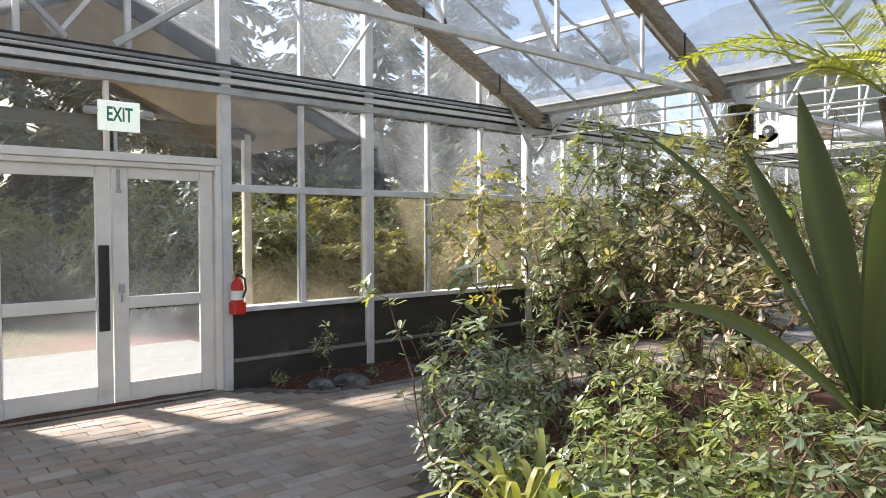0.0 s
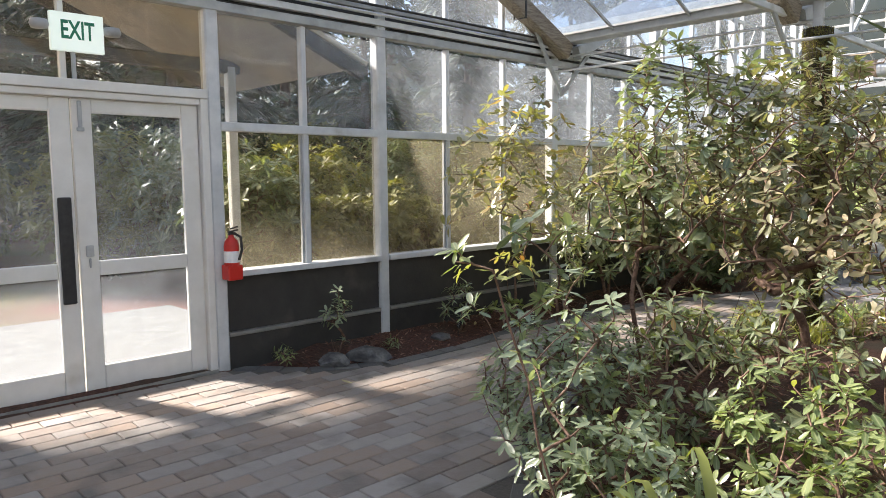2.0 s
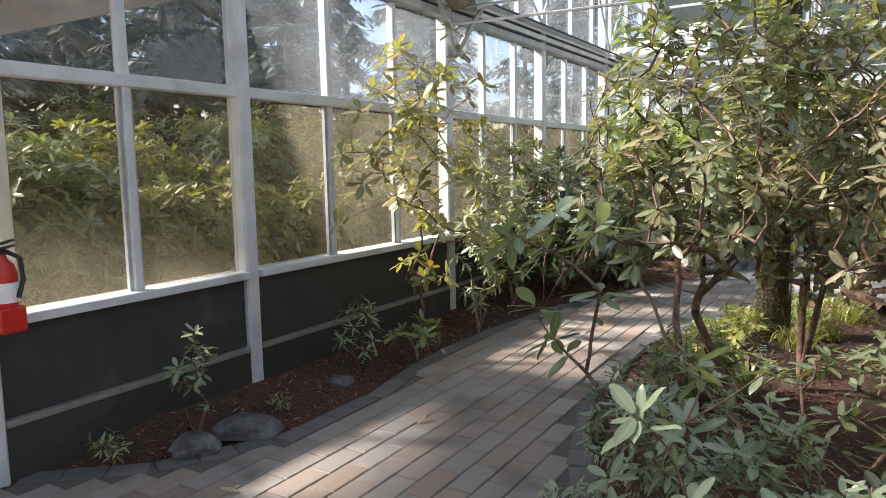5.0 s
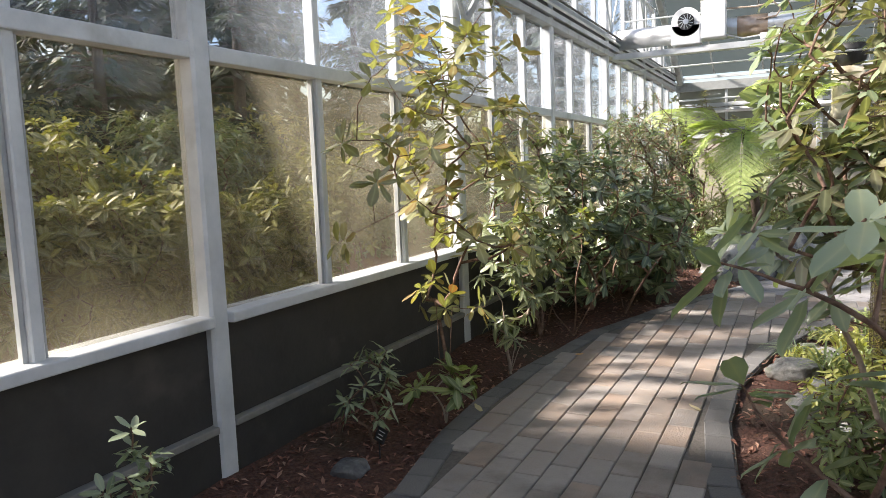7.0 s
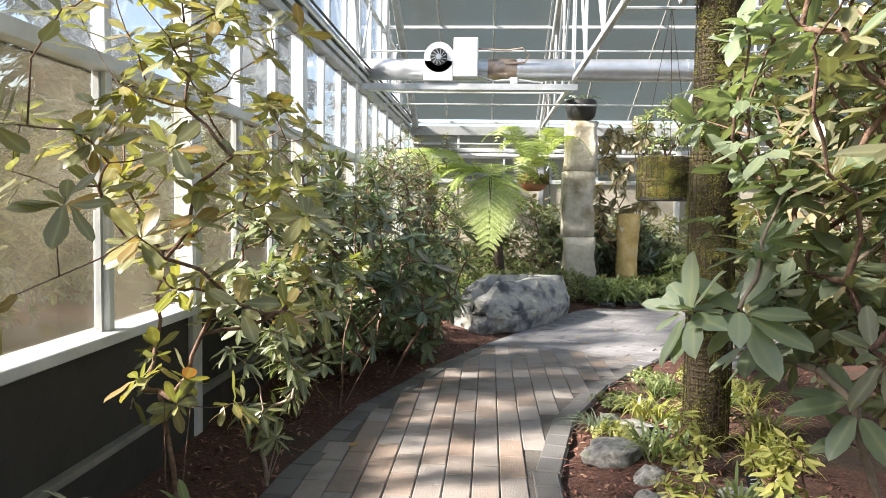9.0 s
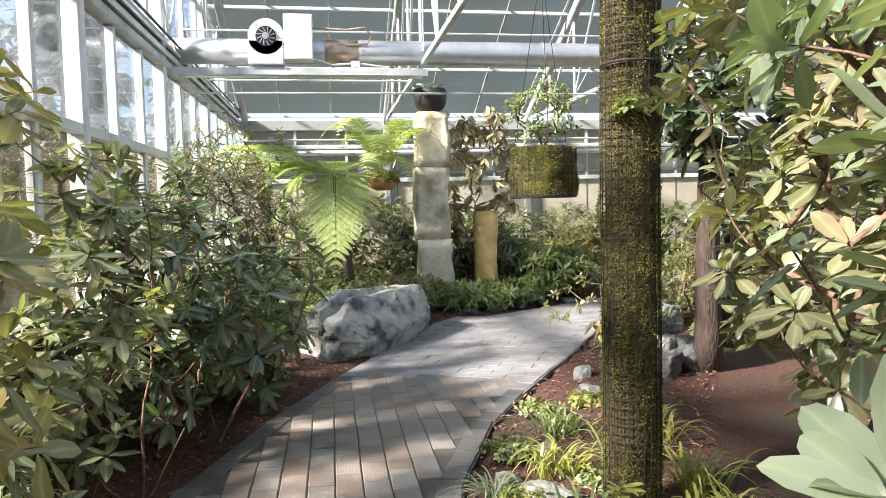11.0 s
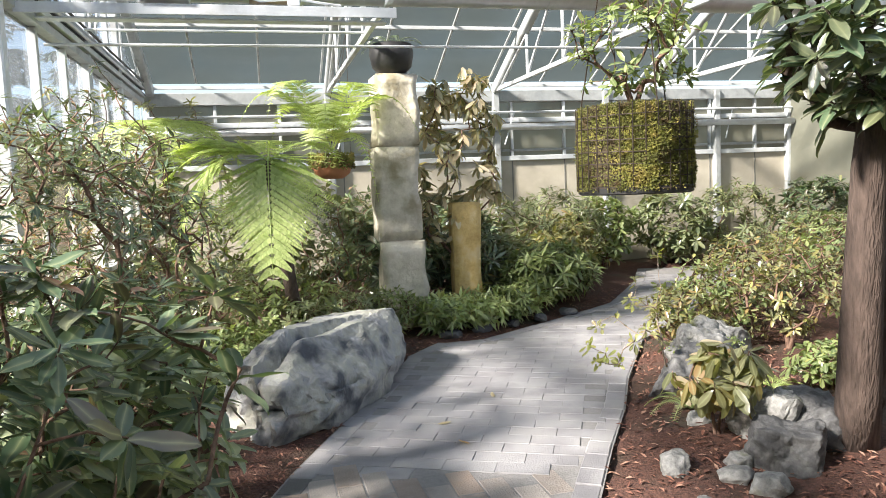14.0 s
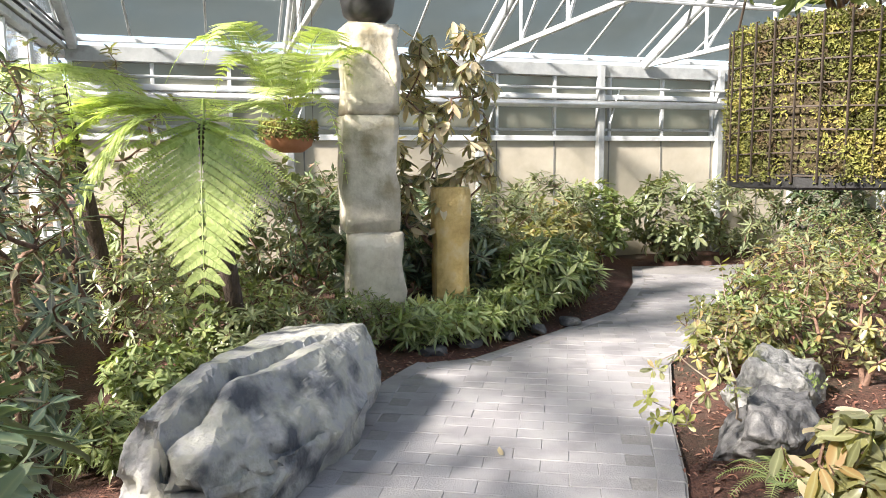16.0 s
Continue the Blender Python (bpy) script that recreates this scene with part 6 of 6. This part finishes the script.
for i, (x, y) in enumerate([(3.2, 10.55), (3.5, 10.6), (3.8, 10.7), (4.1, 10.85), (4.35, 11.05), (3.35, 10.8), (3.7, 10.95), (4.0, 11.15)]):
    shrub("groundcover_clump", "low clump of lance-shaped green leaves beside the path", (x, y, 0.02), 0.36, 0.27, 0.24, 0.06, 42, 0.135, 8, LEAF_PALE if i % 3 else LEAF_GREEN, "lance", 0.05, seed=160 + i, fine=False, twig=0.0012, category="groundcover", shell=0.3, group="groundcover beside the path", accent=LEAF_LIME if i % 3 else LEAF_GREEN, accent_n=70)

rng_m = np.random.default_rng(44)
mp = thing("moss_cushion", (4.72, 8.3, 0.2), "bright green moss cushion on the boulder", "moss")
mn = 1500
mxy = np.column_stack([4.72 + rng_m.normal(0, 0.13, mn), 8.3 + rng_m.normal(0, 0.06, mn), np.full(mn, 0.27) + rng_m.uniform(-0.05, 0.01, mn)])
part("moss", scatter(template(0.3, (0.5,), 0.2, 0.3), mxy, rng_m.normal(0, 1, (mn, 3)) + [0, 0, 1.2], rng_m.normal(0, 1, (mn, 3)), rng_m.uniform(0.012, 0.03, mn)), LEAF_GREEN, mp, kind="stuff")
for lx, ly, turn in ((2.92, 3.72, 25), (2.62, 4.35, -10), (0.55, 2.15, -30)):
    tag = thing("plant_label", (lx, ly, 0), "small black plant label on a stake in the mulch", "plant label")
    c_, s_ = math.cos(radians(turn)), math.sin(radians(turn))
    card = np.array([(-0.045, 0.0, 0.1), (0.045, 0.0, 0.1), (0.045, 0.03, 0.16), (-0.045, 0.03, 0.16), (-0.045, 0.005, 0.098), (0.045, 0.005, 0.098), (0.045, 0.035, 0.158), (-0.045, 0.035, 0.158)])
    rot = np.array([[c_, -s_, 0], [s_, c_, 0], [0, 0, 1]])
    part("card", (card @ rot.T + [lx, ly, 0], QUADS), BLACK, tag)
    part("stake", tube([(lx, ly + 0.008, -0.03), (lx, ly + 0.008, 0.11)], 0.004, sides=6), BLACK, tag)
    for w_, z_ in ((0.03, 0.115), (0.022, 0.13), (0.028, 0.145)):
        yy = (z_ - 0.1) * 0.5
        bar = np.array([(-w_, yy - 0.0012, z_ - 0.002), (w_, yy - 0.0012, z_ - 0.002), (w_, yy + 0.0008, z_ + 0.002), (-w_, yy + 0.0008, z_ + 0.002)])
        part("text_line", (bar @ rot.T + [lx, ly, 0], [(0, 1, 2, 3)]), TIN, tag)
rl = random.Random(31)
for fx, fy in ((0.75, 2.96), (1.35, 1.6), (0.95, 4.4), (1.9, 3.4), (0.45, 3.5), (0.35, 2.6), (1.1, 0.5), (2.7, 7.6), (2.6, 8.0), (3.1, 8.4)):
    tv, tf = LEAF_HI["oval"]
    m = pose(fx, fy, max(bed_z(fx, fy), 0.0) + 0.012, rl.uniform(-12, 12), rl.uniform(-8, 8), rl.uniform(0, 360)) @ Matrix.Diagonal((0.09, 0.09, -0.09, 1))
    part("fallen_leaf", (np.array([(m @ Vector(p))[:] for p in tv]), tf), LEAF_ORANGE if rl.random() < 0.5 else LEAF_BROWN, None, "curled brown fallen leaf lying on the ground", category="leaf", smooth=True)
part("knee_brace", join(beam((0.14, -1.02, 3.12), (0.5, -0.1, 3.78), 0.05, 0.06), beam((0.14, -1.4, 3.12), (0.5, -2.2, 3.7), 0.04, 0.05)), GREY, roofset)

# ---- outside ----
def conifer(base, height, spread, seed):
    rng = np.random.default_rng(seed)
    t = thing("conifer", (base[0], base[1], -0.1), "tall dark conifer with drooping boughs outside", "tree", "conifers outside")
    part("trunk", tube([(base[0], base[1], -0.1), (base[0] + 0.1, base[1], height * 0.5), (base[0], base[1], height)], height * 0.022, 0.03, 8), TRUNKBARK, t, smooth=True)
    at, d, up, sz, st = [], [], [], [], []
    for k in range(int(height * 10)):
        z = height * rng.uniform(0.12, 0.98)
        reach = spread * (1.05 - z / height) ** 0.7 * rng.uniform(0.5, 1.1)
        a = rng.uniform(0, 6.28)
        o = np.array([math.cos(a), math.sin(a), 0])
        p0 = np.array([base[0], base[1], z])
        st.append(tube([p0, p0 + o * reach * 0.5 + [0, 0, 0.03 * reach], p0 + o * reach + [0, 0, -0.16 * reach]], 0.03, 0.006, 4, False))
        for j in range(int(14 + reach * 17)):
            q = rng.uniform(0.15, 1.0)
            p = p0 + o * reach * q + [0, 0, -0.16 * reach * q * q] + rng.normal(0, 0.09, 3)
            s = np.cross(o, [0, 0, 1.0]) * rng.choice([-1, 1])
            at.append(p), d.append(s * rng.uniform(0.3, 1) + o * 0.6 + [0, 0, rng.uniform(-0.6, 0.1)]), up.append([rng.normal(0, 0.3), rng.normal(0, 0.3), 1]), sz.append(rng.uniform(0.3, 0.62))
    part("boughs", join(*st), TRUNKBARK, t)
    part("crown", scatter(template(0.17, (0.5,), 0.1, 0.25), np.array(at), np.array(d), np.array(up), np.array(sz)), CONIFER, t, kind="stuff")


for i, (x, y, h, s) in enumerate([(-14, 6.5, 10.5, 3.0), (-17, 11, 12.5, 3.4), (-12, 14, 9.0, 2.8), (-20, 4.0, 12.0, 3.2), (-15, 19, 11.5, 3.2), (-22, 15, 14, 3.6), (-11, 23, 9.5, 2.8), (-19, 27, 13, 3.5), (-26, 9, 14, 3.6), (-12, 33, 11, 3.0), (-25, 0.5, 11, 3.2), (-10.5, 9.5, 8.0, 2.6), (-13, 2.5, 8.5, 2.6), (-16, 15, 12, 3.3), (-9.5, 17.5, 8.5, 2.6), (-14, 26, 12, 3.3), (-20, 21, 13, 3.4), (-30, 20, 16, 4), (-6, 24, 9, 2.6), (-8, 30, 11, 3), (-5, 36, 10, 3), (-10, 42, 13, 3.4), (-15, -1.2, 11, 3.2), (-17, 1.5, 12, 3.4), (-21, -2.6, 13, 3.6), (-12.5, 5.0, 9.5, 3.0), (-9.5, 12.5, 9.0, 2.8)]):
    conifer((x, y), h, s, 300 + i)
for i, (x, y, h, rad) in enumerate([(-3.6, 2.3, 2.0, 0.9), (-4.8, 4.0, 2.3, 1.1), (-3.4, 4.6, 1.6, 0.8), (-5.2, 6.4, 2.6, 1.3), (-3.9, 7.6, 1.9, 0.9), (-6.5, 9.0, 2.8, 1.4), (-4.5, 10.6, 2.0, 1.0), (-6.0, 12.6, 2.7, 1.3), (-7.0, 1.5, 2.4, 1.2), (-8.5, 3.6, 2.9, 1.4), (-5.5, 16, 2.8, 1.4), (-9.5, -0.6, 2.2, 1.3), (-10.5, -3.0, 2.4, 1.3), (-9.0, 6.5, 3.2, 1.6), (-3.3, 3.4, 1.5, 0.8), (-5.8, 2.6, 2.4, 1.2), (-3.2, 6.1, 1.4, 0.7), (-8.2, 12.0, 3.0, 1.6), (-5.0, 14.0, 2.4, 1.2), (-7.5, 18.5, 3.0, 1.6), (-12.5, 0.5, 2.6, 1.6), (-11.0, 3.0, 3.2, 1.8), (-12.0, -5.5, 2.8, 1.8), (-10.5, 11.5, 3.5, 1.9)]):
    shrub("outdoor_shrub", "loose yellow-green shrub growing outside the glass", (x, y, -0.1), h, rad * 1.1, rad * 1.1, 0.1, 330, 0.17, 9, OUT_LEAF if i % 3 else LEAF_MID, seed=330 + i, fine=False, xmin=-50, shell=0.2, category="shrub", group="shrubs outside")

# ---- pavers, laid last ----
def paver_mesh(name, lx, ly, mat, h=0.06, c=0.005):
    x, y = lx / 2, ly / 2
    v = [(-x, -y, -h), (x, -y, -h), (x, y, -h), (-x, y, -h), (-x, -y, -c), (x, -y, -c), (x, y, -c), (-x, y, -c), (-x + c, -y + c, 0), (x - c, -y + c, 0), (x - c, y - c, 0), (-x + c, y - c, 0)]
    f = [(0, 1, 5, 4), (1, 2, 6, 5), (2, 3, 7, 6), (3, 0, 4, 7), (4, 5, 9, 8), (5, 6, 10, 9), (6, 7, 11, 10), (7, 4, 8, 11), (8, 9, 10, 11)]
    me = bpy.data.meshes.new(name)
    me.from_pydata(v, [], f)
    me.materials.append(mat)
    return me, (np.array(v), f)


path = thing("path", (0, 0, 0), "curving path of worn brown and grey concrete pavers", "path", kind="structure")
PW, PL, GAP = 0.14, 0.285, 0.006
kinds = {False: paver_mesh("paver", PW - GAP, PL - GAP, PAVER), True: paver_mesh("paver", PW - 0.003, PL - 0.003, PAVER2, c=0.0018)}
rp = random.Random(12)
rest = {False: [], True: []}
count = 0
for grey, turn in ((False, 0.0), (True, radians(63))):
    c, s = math.cos(turn), math.sin(turn)
    for i in range(-75, 110):
        for j in range(-45, 70):
            u, w = i * PW, (j + 0.5 * (i % 2)) * PL
            x, y = u * c - w * s, u * s + w * c
            if (y + 0.35 * x > 8.1) != grey or not (0.05 < x < 10.8 and -6 < y < 14.4) or not inside(x, y, PAVED):
                continue
            if min(edge_gap(x, y, LEFT), edge_gap(x, y, RIGHT)) < 0.16:
                continue
            z, tl = rp.uniform(-0.003, 0.002), rp.uniform(-0.25, 0.25)
            m = pose(x, y, z, tl, rp.uniform(-0.3, 0.3), math.degrees(turn) + rp.uniform(-0.4, 0.4))
            near = (0.4 < x < 2.6 and 0.4 < y < 5.6) if not grey else (y < 9.2)
            if near and count < 420:
                ob = new("paver", kinds[grey][0])
                ob.parent, ob.matrix_basis = path, m
                count += 1
            else:
                v, f = kinds[grey][1]
                rest[grey].append((v @ np.array(m.to_3x3()).T + np.array(m.translation), f))
part("paving", join(*rest[False]), PAVER, path, kind="stuff")
part("paving", join(*rest[True]), PAVER2, path, kind="stuff")
emesh, edata = paver_mesh("edging_paver", 0.13, 0.2 - GAP, EDGER)
erest, grest = [], []
for line in (LEFT, RIGHT):
    side = 1
    acc = 0.0
    for (x0, y0), (x1, y1) in zip(line, line[1:]):
        L = math.hypot(x1 - x0, y1 - y0)
        dx, dy = (x1 - x0) / L, (y1 - y0) / L
        while acc < L:
            px, py = x0 + dx * acc + dy * 0.075 * side, y0 + dy * acc - dx * 0.075 * side
            m = pose(px, py, rp.uniform(-0.002, 0.004), 0, 0, math.degrees(math.atan2(dy, dx)) - 90)
            if -0.5 < y0 < 7:
                ob = new("edging_paver", emesh)
                ob.parent, ob.matrix_basis = path, m
            else:
                (erest if y0 < 7 else grest).append((edata[0] @ np.array(m.to_3x3()).T + np.array(m.translation), edata[1]))
            acc += 0.2
        acc -= L
part("edging", join(*erest), EDGER, path, kind="stuff")
part("edging", join(*grest), PAVER2, path, kind="stuff")
sv = [(x, y, -0.011) for x, y in PAVED]
bm = bmesh.new()
bm.faces.new([bm.verts.new(p) for p in sv])
bmesh.ops.triangulate(bm, faces=bm.faces[:])
part("joint_sand", unpack(bm), SAND, path)
fv = [(x, y, -0.005) for x, y in LEFT[8:] + RIGHT[:8]]
bm = bmesh.new()
bm.faces.new([bm.verts.new(p) for p in fv])
bmesh.ops.triangulate(bm, faces=bm.faces[:])
part("joint_sand", unpack(bm), PALESAND, path)
